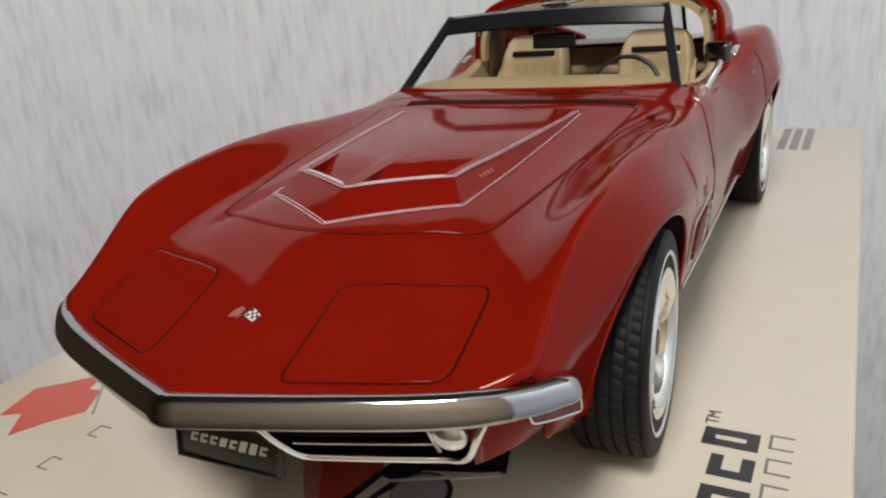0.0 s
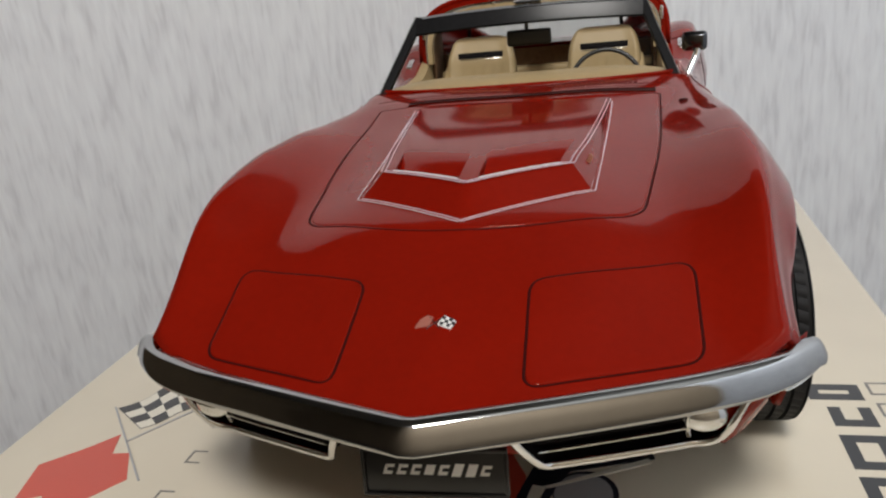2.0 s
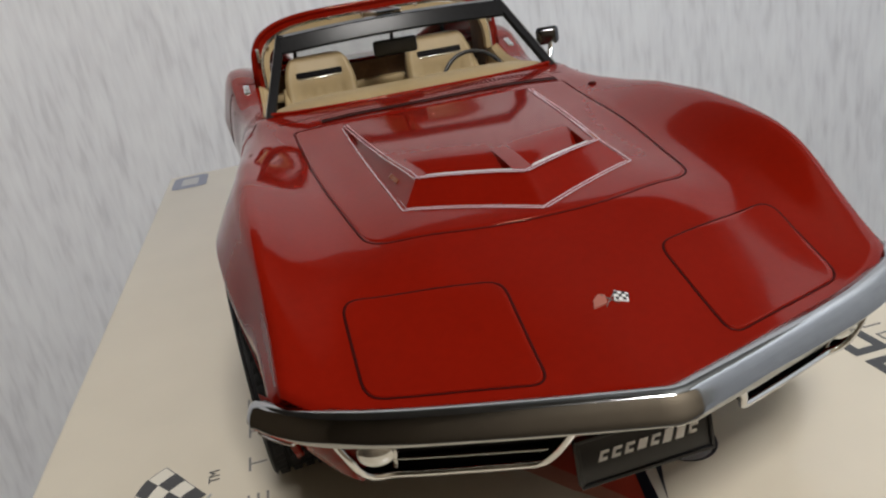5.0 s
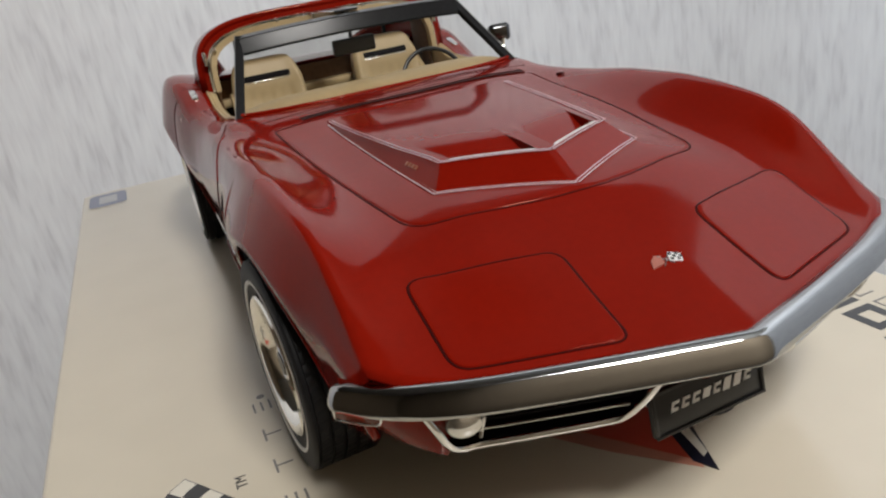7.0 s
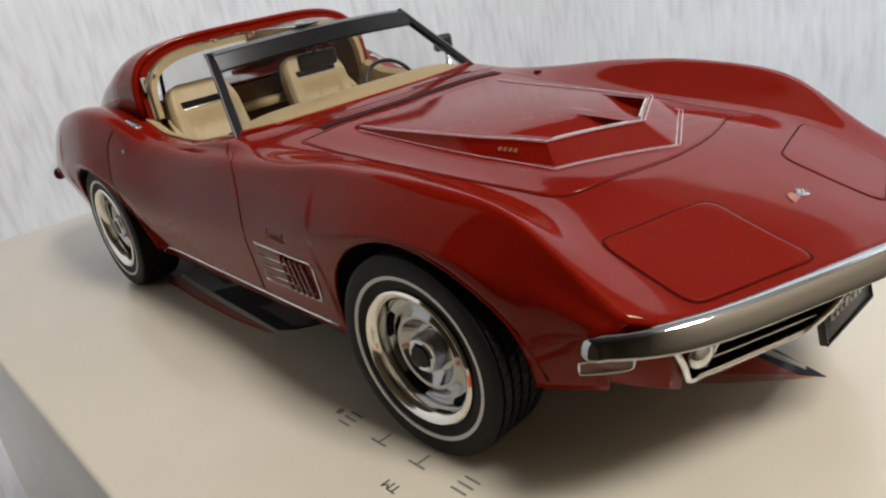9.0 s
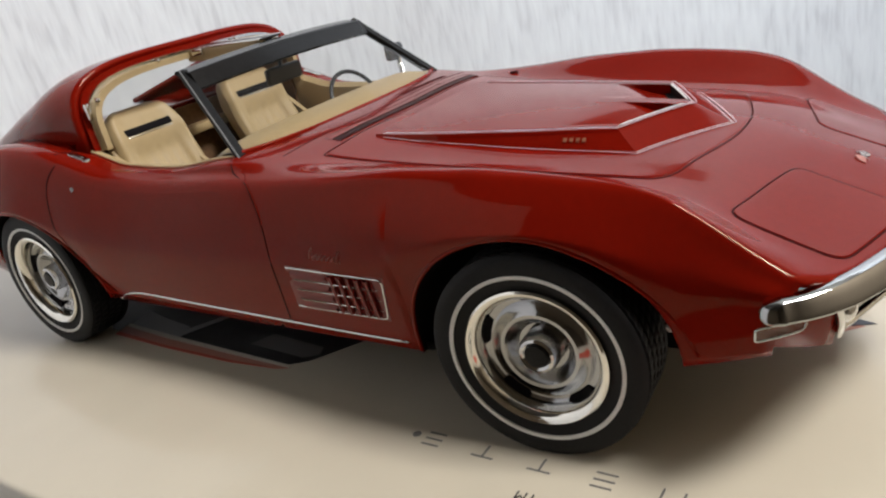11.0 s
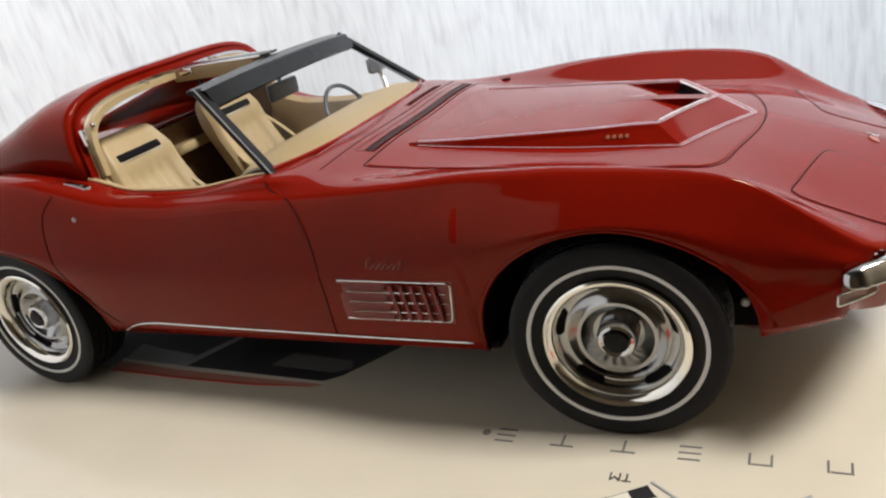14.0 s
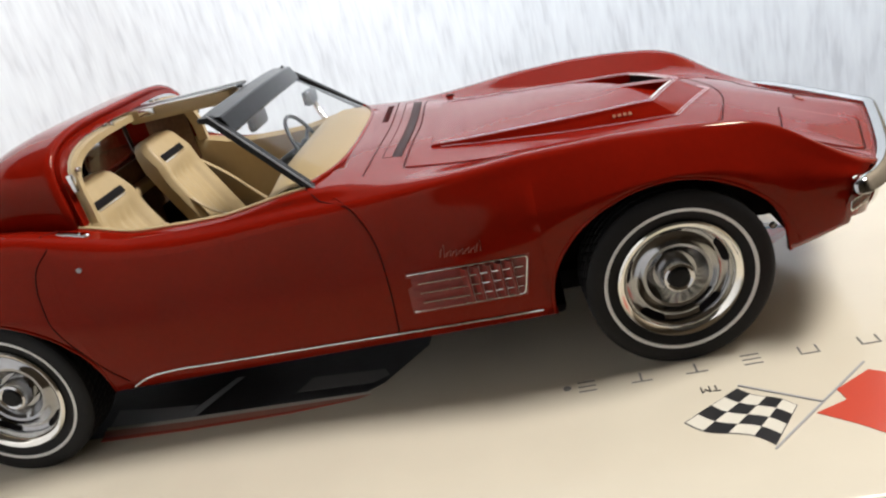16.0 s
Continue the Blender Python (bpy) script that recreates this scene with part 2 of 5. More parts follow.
# ---- the room ----
def wall_sheet():
    """A tall curved wall of wallpaper behind the stand, open towards the room."""
    centre, radius = (-8.0, 42.0), 420.0
    n, verts, uv = 96, [], []
    a0, a1 = radians(-133), radians(76)
    drop = [(radius, 400.0), (radius, -800.0), (radius + 10, -800.0), (radius + 10, 400.0)]
    for i in range(n + 1):
        a = a0 + (a1 - a0) * i / n
        for r, z in drop:
            verts.append((centre[0] - r * math.sin(a), centre[1] + r * math.cos(a), z))
            uv.append((a * radius * MM, z * MM))
    ob = mesh_object("wall_1", verts, grid_faces(n + 1, 4, False, True), WALLPAPER, None, "", True, 40)
    layer = ob.data.uv_layers.new(name="roll")
    for loop in ob.data.loops:
        layer.data[loop.index].uv = uv[loop.vertex_index]
    return tagged(ob, "pale grey wallpaper with vertical streaks on a curved wall", "wall", kind="structure")


wall_sheet()
tagged(part("table_top", box_bm(-84, 70, -74, 248, -165, -130, 4), WOOD, None), "dark brown matt stand under the box", "table", kind="structure")
# walls and ceiling out of view, added to shape reflections and bounce light
for name, b in (("wall_2", (-1900, -1860, -1200, 1600)), ("wall_3", (1600, 1640, -1200, 1600)), ("wall_4", (-1860, 1600, -1240, -1200)), ("wall_5", (-1860, 1600, 1600, 1640))):
    tagged(part(name, box_bm(*b, -800, 1700), PALE_PLASTER if name in ("wall_3", "wall_5") else PLASTER, None), "unseen room wall, added and toned for reflections in the car", "wall", kind="structure")
tagged(part("ceiling", box_bm(-1900, 1640, -1240, 1640, 1700, 1740), PALE_PLASTER, None), "unseen ceiling, added and toned for reflections in the car", "ceiling", kind="structure")
tagged(part("floor", box_bm(-1900, 1640, -1240, 1640, -840, -800), WOOD, None), "brown floor of the room", "floor", kind="structure")

# ---- the model car (millimetres: nose towards -y, its left side +x, front axle at y = 0) ----
WHEELBASE, HUB, ARCH, ARCH_Z = 138.3, 17.9, 21.2, 15.9
car = thing("model_car", "glossy red toy sports car, tan interior, chrome bumpers, on a box", "model car")

NOSE = -53.0
shear = pchip((0, 10, 20, 30, 36, 40, 43), (0.0, 3.2, 6.6, 10.4, 13.6, 17.0, 21.0))


def warp(y):
    s = np.clip((np.asarray(y, float) - NOSE) / 45.0, 0, 1)
    return 1 - s * s * (3 - 2 * s)


# feature lines along the car: middle, hood side, valley, crest, shoulder, waist
mid_z = pchip((-53, -46, -38, -31, -19, -8, 10, 30, 62, 66, 118, 150, 180, 203), (28.4, 30.8, 33.5, 36.0, 39.5, 41.0, 42.4, 44.2, 47.0, 47.0, 50.0, 49.5, 46.0, 40.0))
side_x = pchip((-53, -25, 0, 30, 62, 118, 203), (16, 16, 16, 17, 19, 19, 17))
side_z = pchip((-53, -46, -38, -31, -19, -8, 10, 30, 62, 66, 118, 150, 180, 203), (28.4, 30.5, 33.4, 35.9, 39.0, 40.4, 41.8, 43.8, 47.0, 47.0, 50.0, 49.5, 46.0, 40.0))
valley_x = pchip((-53, -30, -15, 5, 30, 50, 66, 90, 112, 120, 160, 203), (31, 30.5, 29, 28, 29.5, 32.5, 35.5, 36.0, 36.0, 35, 32, 28))
valley_z = pchip((-53, -40, -25, -15, 5, 20, 38, 55, 66, 85, 101, 114, 135, 160, 190, 203), (28.4, 32.7, 36.9, 38.4, 40.6, 42.0, 43.6, 45.6, 46.4, 44.6, 45.2, 48.4, 51.0, 49.6, 43.5, 39.0))
crest_x = pchip((-53, -30, -12, 5, 20, 38, 62, 85, 105, 120, 138, 155, 175, 203), (39.5, 39.5, 39.7, 39.8, 39.8, 39.8, 39.0, 38.8, 40.5, 41.8, 42.2, 41.5, 39.5, 34.0))
crest_z = pchip((-53, -44, -36, -25, -12, 0, 9, 20, 38, 52, 66, 85, 101, 114, 125, 137, 155, 175, 195, 203), (30.4, 35.0, 38.3, 41.5, 43.8, 45.1, 45.6, 45.6, 44.6, 44.2, 44.4, 43.8, 44.8, 48.4, 51.4, 52.4, 50.8, 46.6, 41.0, 37.0))
waist_x = pchip((-53, -40, -25, 0, 12, 25, 50, 70, 95, 115, 138, 160, 185, 203), (41.2, 42.1, 43.3, 46.1, 46.8, 46.3, 44.7, 44.2, 44.6, 46.6, 49.0, 48.2, 44.5, 38.5))
waist_z = pchip((-53, -40, -20, 0, 25, 50, 85, 115, 138, 170, 203), (28.6, 31.0, 34.5, 38.2, 34.5, 31.0, 30.5, 33.0, 39.0, 34.0, 30.0))
sill_x = pchip((-53, -43, -30, 0, 25, 70, 110, 138, 203), (38.6, 40.4, 42.0, 43.0, 43.0, 42.6, 42.0, 43.5, 36.0))
crease = pchip((-53, -42, -25, -5, 15, 30), (0.8, 0.95, 0.85, 0.55, 0.25, 0.0))
chin = pchip((-36, -33, -29, -24, -20), (20.0, 19.1, 17.9, 17.0, 16.5))
tail = pchip((156, 170, 203), (15.5, 17.0, 24.0))


def reach_of(hub_y, d):
    """How far a wheel arch reaches along the car; the front one is longer than it is high."""
    return ARCH + (1.9 if d > 0 else 2.4) if hub_y == 0 else ARCH


def rise_of(hub_y, c):
    """Height of an arch, as a share, at a share c of its reach; the front one slants down towards the nose."""
    c = min(max(c, -1.0), 1.0)
    return (1 - abs(c) ** 1.8) ** 0.57 if hub_y == 0 and c < 0 else math.sqrt(1 - c * c)


def low_edge(y):
    """Height of the body's lower edge along its side, with the wheel arches."""
    for hub_y in (0.0, WHEELBASE):
        d = (y - hub_y) / reach_of(hub_y, y - hub_y)
        if abs(d) < 1:
            return max(ARCH_Z + ARCH * rise_of(hub_y, d), 14.0)
    if y < 0:
        return float(chin(y))
    return 13.6 if y < WHEELBASE else float(tail(y))


STEPS = (5, 6, 7, 7, 6, 5, 5)


def section(y0):
    """Half a cross-section of the body shell, from the middle to the lower edge."""
    w = float(warp(y0))
    mx, mz = float(waist_x(y0)), float(waist_z(y0))
    cx, cz = float(crest_x(y0)), float(crest_z(y0))
    y_side = y0 + float(shear(min(mx, 43))) * w
    zl = min(low_edge(y_side), mz - 0.3)
    full = min(max((y0 + 42) / 70, 0.0), 0.55) + 0.45 * min(max((y0 - 25) / 40, 0.0), 1.0)
    k = (mx - float(sill_x(y0))) / max(mz - 13.5, 5)
    xl = mx - (mz - zl) * k
    pts = [(0, float(mid_z(y0))), (float(side_x(y0)), float(side_z(y0))), (float(valley_x(y0)), float(valley_z(y0))), (cx, cz),
           (cx + (mx - cx) * (0.40 + 0.16 * full), cz - (cz - mz) * (0.42 - 0.22 * full)), (mx, mz), (mx * 0.5 + xl * 0.5 + 0.25, mz * 0.5 + zl * 0.5), (xl, zl)]
    edge = float(crease(y0))
    ext = [(-pts[1][0], pts[1][1])] + pts + [(2 * pts[-1][0] - pts[-2][0], 2 * pts[-1][1] - pts[-2][1])]
    out = []
    for i, n in enumerate(STEPS):
        a, b, c, d = (np.array(ext[i + j]) for j in range(4))
        reach = 1.1 * np.linalg.norm(c - b) if i >= 4 else 1e9
        m0, m1 = (c - a) / 2, (d - b) / 2
        m0, m1 = (m * min(1.0, reach / max(np.linalg.norm(m), 1e-6)) for m in (m0, m1))
        if i == 2:
            m1 = m1 * (1 - edge) + (c - b) * edge
        elif i == 3:
            m0 = m0 * (1 - edge) + (c - b) * edge
        for j in range(n):
            t = j / n
            out.append(b * (1 + 2 * t) * (1 - t) ** 2 + m0 * t * (1 - t) ** 2 + c * t * t * (3 - 2 * t) + m1 * t * t * (t - 1))
    out.append(np.array(pts[-1]))
    below = sum(STEPS[:5])
    plan = [float(shear(min(q[0] if i < below else mx, 43))) + (max(mz - q[1], 0.0) * 0.22 if i >= below else 0.0) for i, q in enumerate(out)]
    return [(q[0], y0 + lean * w, q[1]) for q, lean in zip(out, plan)]


def stations():
    ys = list(np.arange(NOSE, 203.01, 2.0)) + [66.0, 118.0]
    for hub_y in (0.0, WHEELBASE):
        for d in (0.0, 0.05, 0.3, 0.8, 1.5):
            ys += [hub_y - reach_of(hub_y, -1) + d, hub_y + reach_of(hub_y, 1) - d]
    ys = sorted(set(round(y, 3) for y in ys))
    return [y for i, y in enumerate(ys) if i == 0 or y - ys[i - 1] > 0.02]


YS = stations()
SHELL = [section(y) for y in YS]
NU = len(SHELL[0])


def body_shell():
    verts, faces = [], []
    full = 2 * NU - 1
    for sec in SHELL:
        verts += [(-x, y, z) for x, y, z in reversed(sec[1:])] + list(sec)
    open_u = STEPS[0] + STEPS[1]
    for i in range(len(YS) - 1):
        for j in range(full - 1):
            u = abs(j + 0.5 - (NU - 1))
            if (65.9 if u > STEPS[0] + 2 else 60.9) < YS[i] < 127.4 and u < open_u:
                continue
            a, b = i * full + j, (i + 1) * full + j
            faces.append((a, a + 1, b + 1, b))
    ob = mesh_object("body", verts, faces, RED, car)
    sol = ob.modifiers.new("thickness", "SOLIDIFY")
    sol.thickness, sol.offset = 0.9 * MM, -1
    return ob


body_shell()

_arr = np.array(SHELL)      # station, u, xyz


_n = STEPS[0] + STEPS[1] + STEPS[2] + 1
_gy = np.arange(-55.0, 205.1, 0.5)
_grid = np.array([np.interp(_gy, [np.interp(x, s[:_n, 0], s[:_n, 1]) for s in _arr], [np.interp(x, s[:_n, 0], s[:_n, 2]) for s in _arr])
                  for x in np.arange(0, 42.1, 0.5)])


def top_z(x, y):
    """Height of the body's upper side at a place in plan."""
    a, b = min(abs(x) * 2, 83.999), min(max((y + 55) * 2, 0), len(_gy) - 1.001)
    i, j = int(a), int(b)
    s, t = a - i, b - j
    return float((_grid[i, j] * (1 - s) + _grid[i + 1, j] * s) * (1 - t) + (_grid[i, j + 1] * (1 - s) + _grid[i + 1, j + 1] * s) * t)


_sy = np.maximum.accumulate(_arr[:, -1, 1] + np.arange(len(YS)) * 1e-5)


def side_at(y, z):
    """Half-width of the body's side at a place in side view."""
    i = int(np.clip(np.searchsorted(_sy, y) - 1, 0, len(YS) - 2))
    t = (y - _sy[i]) / (_sy[i + 1] - _sy[i])
    n = STEPS[0] + STEPS[1] + STEPS[2]
    xs = []
    for s in (_arr[i], _arr[i + 1]):
        xs.append(np.interp(z, s[n:, 2][::-1], s[n:, 0][::-1]))
    return float(xs[0] * (1 - t) + xs[1] * t)


# ---- wheels ----
def tyre(w, c, s):
    """A tyre with five tread ribs, each cut across into slanting blocks."""
    ring = [(-11.2, 12.0, -1), (-11.5, 15.5, -1), (-11.2, 17.0, -1), (-10.6, 17.7, -1)]
    for k in range(5):
        a = -10.2 + k * 2.0
        ring += [(a, 17.9, k), (a + 1.35, 17.9, k), (a + 1.4, 17.35, -1), (a + 1.92, 17.35, -1)]
    ring += [(-0.2, 17.75, -1), (0.15, 17.3, -1), (0.3, 16.6, -1), (0.3, 15.4, -1), (0.1, 13.9, -1), (-0.2, 12.6, -1), (-0.7, 11.8, -1)]
    n, verts = 240, []
    for i in range(n):
        for dx, r, rib in ring:
            cut = rib >= 0 and (i + rib * 2) % 4 == 0
            a = 2 * math.pi * (i + (0.8 * (dx + 10.2 - 2 * rib) if rib >= 0 else 0.0)) / n
            r -= 0.19 if cut else 0.0
            verts.append((c[0] + dx * s, c[1] + r * math.cos(a), c[2] + r * math.sin(a)))
    mesh_object("tyre", verts, grid_faces(n, len(ring), True), RUBBER, w, "black rubber tyre with a blocky tread", True, 40)


def wheel(x_face, hub_y, side, steer, size):
    """A wheel whose outer face lies at x_face; side is +1 on the car's left."""
    w = thing("wheel", "", "", (side * (x_face - 5.5), hub_y, HUB * size))
    w.scale = (size, size, size)
    w.parent = car
    w.rotation_euler = (0, 0, radians(steer))
    w["label"] = "whitewall tyre on a chrome slotted wheel"
    c = (side * 5.5, 0, 0)
    s = side
    tyre(w, c, s)
    lathe("whitewall", [(0.05 * s, 13.9), (0.3 * s, 13.96), (0.38 * s, 14.25), (0.4 * s, 14.5), (0.3 * s, 14.6)], WHITE, w, c, 96, "thin white sidewall ring")
    lathe("trim_ring", [(-0.9 * s, 12.1), (0.1 * s, 11.95), (0.4 * s, 11.6), (0.25 * s, 11.1), (-0.3 * s, 10.5), (-1.0 * s, 10.1), (-2.4 * s, 9.95)], TRIM_RING, w, c, 80, "bright trim ring")
    lathe("rim", [(-2.2 * s, 10.0), (-3.0 * s, 9.8), (-3.4 * s, 9.0), (-3.2 * s, 7.9), (-2.6 * s, 7.1)], RALLY, w, c, 80, "slotted chrome wheel rim, darkened for dark reflections")
    lathe("rim_inner", [(-2.6 * s, 7.15), (-2.2 * s, 6.6), (-2.3 * s, 6.0), (-3.6 * s, 5.0), (-4.3 * s, 4.2), (-4.3 * s, 0.0)], RALLY, w, c, 80)
    lathe("centre_cap", [(-4.3 * s, 3.3), (-1.6 * s, 3.1), (-1.0 * s, 2.9), (-0.8 * s, 2.5), (-1.1 * s, 2.1), (-1.1 * s, 1.3), (-0.9 * s, 1.1), (-0.9 * s, 0.0)], WHEEL_CHROME, w, c, 48)
    teeth, verts = 36, []
    for k in range(2 * teeth):
        a, r = math.pi * k / teeth, 3.35 if k % 2 else 3.0
        for dx, dr in ((-3.9, 0.0), (-1.7, 0.0), (-1.45, -0.35)):
            verts.append((c[0] + dx * s, c[1] + (r + dr) * math.cos(a), c[2] + (r + dr) * math.sin(a)))
    mesh_object("cap_ribs", verts, grid_faces(2 * teeth, 3, True), RALLY, w, "ribbed rim of the cap", False)
    lathe("cap_centre", [(-1.05 * s, 2.1), (-0.72 * s, 1.9), (-0.66 * s, 0.0)], GLOSS_BLACK, w, c, 32)
    for k in range(5):
        a0 = 2 * math.pi * k / 5 + 0.3
        verts, n = [], 10
        for i in range(n + 1):
            a = a0 + (i / n - 0.5) * 0.55
            ease = math.sqrt(max(0.0, 1 - (2 * i / n - 1) ** 6))
            for r in (9.5 - 0.72 * ease, 9.5 + 0.72 * ease):
                dx = -3.25 + (r - 8.75) * 0.53
                verts.append((c[0] + dx * s, c[1] + r * math.cos(a), c[2] + r * math.sin(a)))
        mesh_object("slot", verts, grid_faces(n + 1, 2), DARK, w, "dark slot in the wheel")
    lathe("wheel_back", [(-11.0 * s, 12.2), (-11.0 * s, 0.0)], DARK, w, c, 32)


for hub_y, face, steer, size in ((0.0, 46.1, 4.0, 0.972), (WHEELBASE, 46.0, 0.0, 1.0)):
    for side in (-1, 1):
        wheel(face, hub_y, side, steer, size)


def arch_liner(hub_y, side):
    """The dark tunnel behind a wheel arch, with its inner wall."""
    verts, n = [], 28
    for i in range(n + 1):
        a = -0.12 + (math.pi + (0.02 if hub_y == 0 else 0.24)) * i / n
        r, long = ARCH - 0.1, reach_of(hub_y, math.cos(a))
        y, z = hub_y + (long - 0.1) * math.cos(a), ARCH_Z + r * (rise_of(hub_y, math.cos(a)) if math.sin(a) > 0 else math.sin(a))
        x_out = side_at(hub_y + (long - 0.4) * math.cos(a), max(z, 15)) - 0.7
        for x in (x_out, 24.0):
            verts.append((side * x, y, z))
        verts.append((side * 24.0, hub_y, HUB))
    return mesh_object("wheel_housing", verts, grid_faces(n + 1, 3), DARK, car, "black inner wheel housing")


def arch_lip(hub_y, side):
    """The rolled edge round a wheel arch."""
    path = []
    for i in range(33):
        a = -0.1 + (math.pi + (-0.08 if hub_y == 0 else 0.2)) * i / 32
        y, z = hub_y + (reach_of(hub_y, math.cos(a)) + 0.1) * math.cos(a), ARCH_Z + (ARCH + 0.1) * (rise_of(hub_y, math.cos(a)) if math.sin(a) > 0 else math.sin(a))
        path.append((side * (side_at(y, z) - 0.15), y, z))
    return tube("arch_lip", path, 0.4, RED, car, False, 8)


for hub_y in (0.0, WHEELBASE):
    for side in (-1, 1):
        arch_liner(hub_y, side)
        arch_lip(hub_y, side)
part("underbody", box_bm(-27, 27, -22, 185, 9.5, 15, 2), DARK, car, "dark underside of the car")
for s in (-1, 1):
    part("sill_floor", box_bm(24 if s > 0 else -42, 42 if s > 0 else -24, 21, 116, 12.8, 15, 1), DARK, car)


# ---- panels and shut lines ----
def rounded(corners, radius, n=6):
    """A closed outline with rounded corners, as short steps."""
    out, k = [], len(corners)
    for i in range(k):
        p, q, r = (Vector(corners[(i + d) % k]) for d in (-1, 0, 1))
        d = radius[i] if isinstance(radius, (list, tuple)) else radius
        a, b = q + (p - q).normalized() * d, q + (r - q).normalized() * d
        for j in range(n + 1):
            t = j / n
            out.append(a * (1 - t) ** 2 + q * 2 * t * (1 - t) + b * t * t)
        far = Vector(corners[(i + 1) % k])
        d2 = radius[(i + 1) % k] if isinstance(radius, (list, tuple)) else radius
        e = far + (q - far).normalized() * d2
        for j in range(1, 12):
            out.append(b.lerp(e, j / 12))
    return [tuple(v) for v in out]


def seam(name, outline, parent, radius=0.2, closed=True):
    return tube(name, [(x, y, top_z(x, y) + 0.02) for x, y in outline], radius, SHUT, parent, closed, 6, 0.35, "dark shut line round a panel")


_soft = _grid.copy()
for _ in range(24):
    _soft[1:-1, 1:-1] += 0.2 * (_soft[:-2, 1:-1] + _soft[2:, 1:-1] + _soft[1:-1, :-2] + _soft[1:-1, 2:] - 4 * _soft[1:-1, 1:-1])


def soft_z(x, y):
    """Height of the body's upper side with its small unevenness taken out."""
    a, b = min(abs(x) * 2, 83.999), min(max((y + 55) * 2, 0), len(_gy) - 1.001)
    i, j = int(a), int(b)
    s, t = a - i, b - j
    return float((_soft[i, j] * (1 - s) + _soft[i + 1, j] * s) * (1 - t) + (_soft[i, j + 1] * (1 - s) + _soft[i + 1, j + 1] * s) * t)


def skin(name, outline, centre, lift, mat, label="", rings=16):
    """A panel that follows the body inside an outline, its rim turned down."""
    n, verts = len(outline), []
    cx, cy = centre
    scales = [1.0, 0.997, 0.992] + [0.985 * (1 - k / (rings + 0.5)) for k in range(rings + 1)]
    lifts = [-0.25, lift * 0.5, lift * 0.9] + [lift] * (rings + 1)
    for t, h in zip(scales, lifts):
        for x, y in outline:
            px, py = cx + (x - cx) * t, cy + (y - cy) * t
            verts.append((px, py, soft_z(px, py) + h))
    faces = grid_faces(len(scales), n, False, True)
    faces.append(tuple(range((len(scales) - 1) * n, len(scales) * n))[::-1])
    return mesh_object(name, verts, faces, mat, car, label)


for s in (-1, 1):
    cover = rounded([(s * 11.0, -46.4), (s * 10.6, -30.6), (s * 30.4, -25.0), (s * 30.4, -39.7)], [2.2, 2.2, 3.0, 2.4])
    ob = skin("headlight_cover", [(s * 20.4 + (x - s * 20.4) * 0.985, -36 + (y + 36) * 0.98) for x, y in cover], (s * 20.4, -36.0), 0.15, RED, "red pop-up headlight cover, shut")
    seam("cover_seam", cover, ob, 0.17)
hood_line = rounded([(-24.8, -15.4), (0, -23.0), (24.8, -15.4), (28.9, 15), (30.4, 47.2), (0, 45.6), (-30.4, 47.2), (-28.9, 15)], [4.0, 13, 4.0, 12, 1.0, 9, 1.0, 12])
hood = skin("hood", [(x * 0.99, 14 + (y - 14) * 0.992) for x, y in hood_line], (0, 14), 0.12, RED, "red hood panel, shut", 26)
seam("hood_seam", hood_line, hood, 0.18)

# raised hood centre: a chevron front, long pointed flanks and two air slots
half_out = pchip((-9, 10, 25, 42), (17.9, 18.9, 19.7, 20.4))
half_in = pchip((-9, -4.5, 10, 25, 42), (14.6, 14.9, 16.9, 18.6, 20.2))
rise = pchip((-14, -4.5, 10, 25, 42), (2.7, 2.7, 2.3, 1.4, 0.05))


def crown(x, y):
    t = abs(x) / 20.0
    return top_z(0, y) * 0.7 + top_z(x, y) * 0.3 + float(rise(y)) * (1 - 0.36 * t * t) + 0.24


def slot_drop(x, y):
    """How far the hood centre sinks towards the two air slots."""
    f = abs(x)
    lip = -12.8 + f * 0.565
    if not 1.5 < f < 13.0:
        return 0.0
    s = min(max((lip + 12.5 - y) / 10.5, 0.0), 1.0)
    return 2.0 * s * s * (3 - 2 * s)


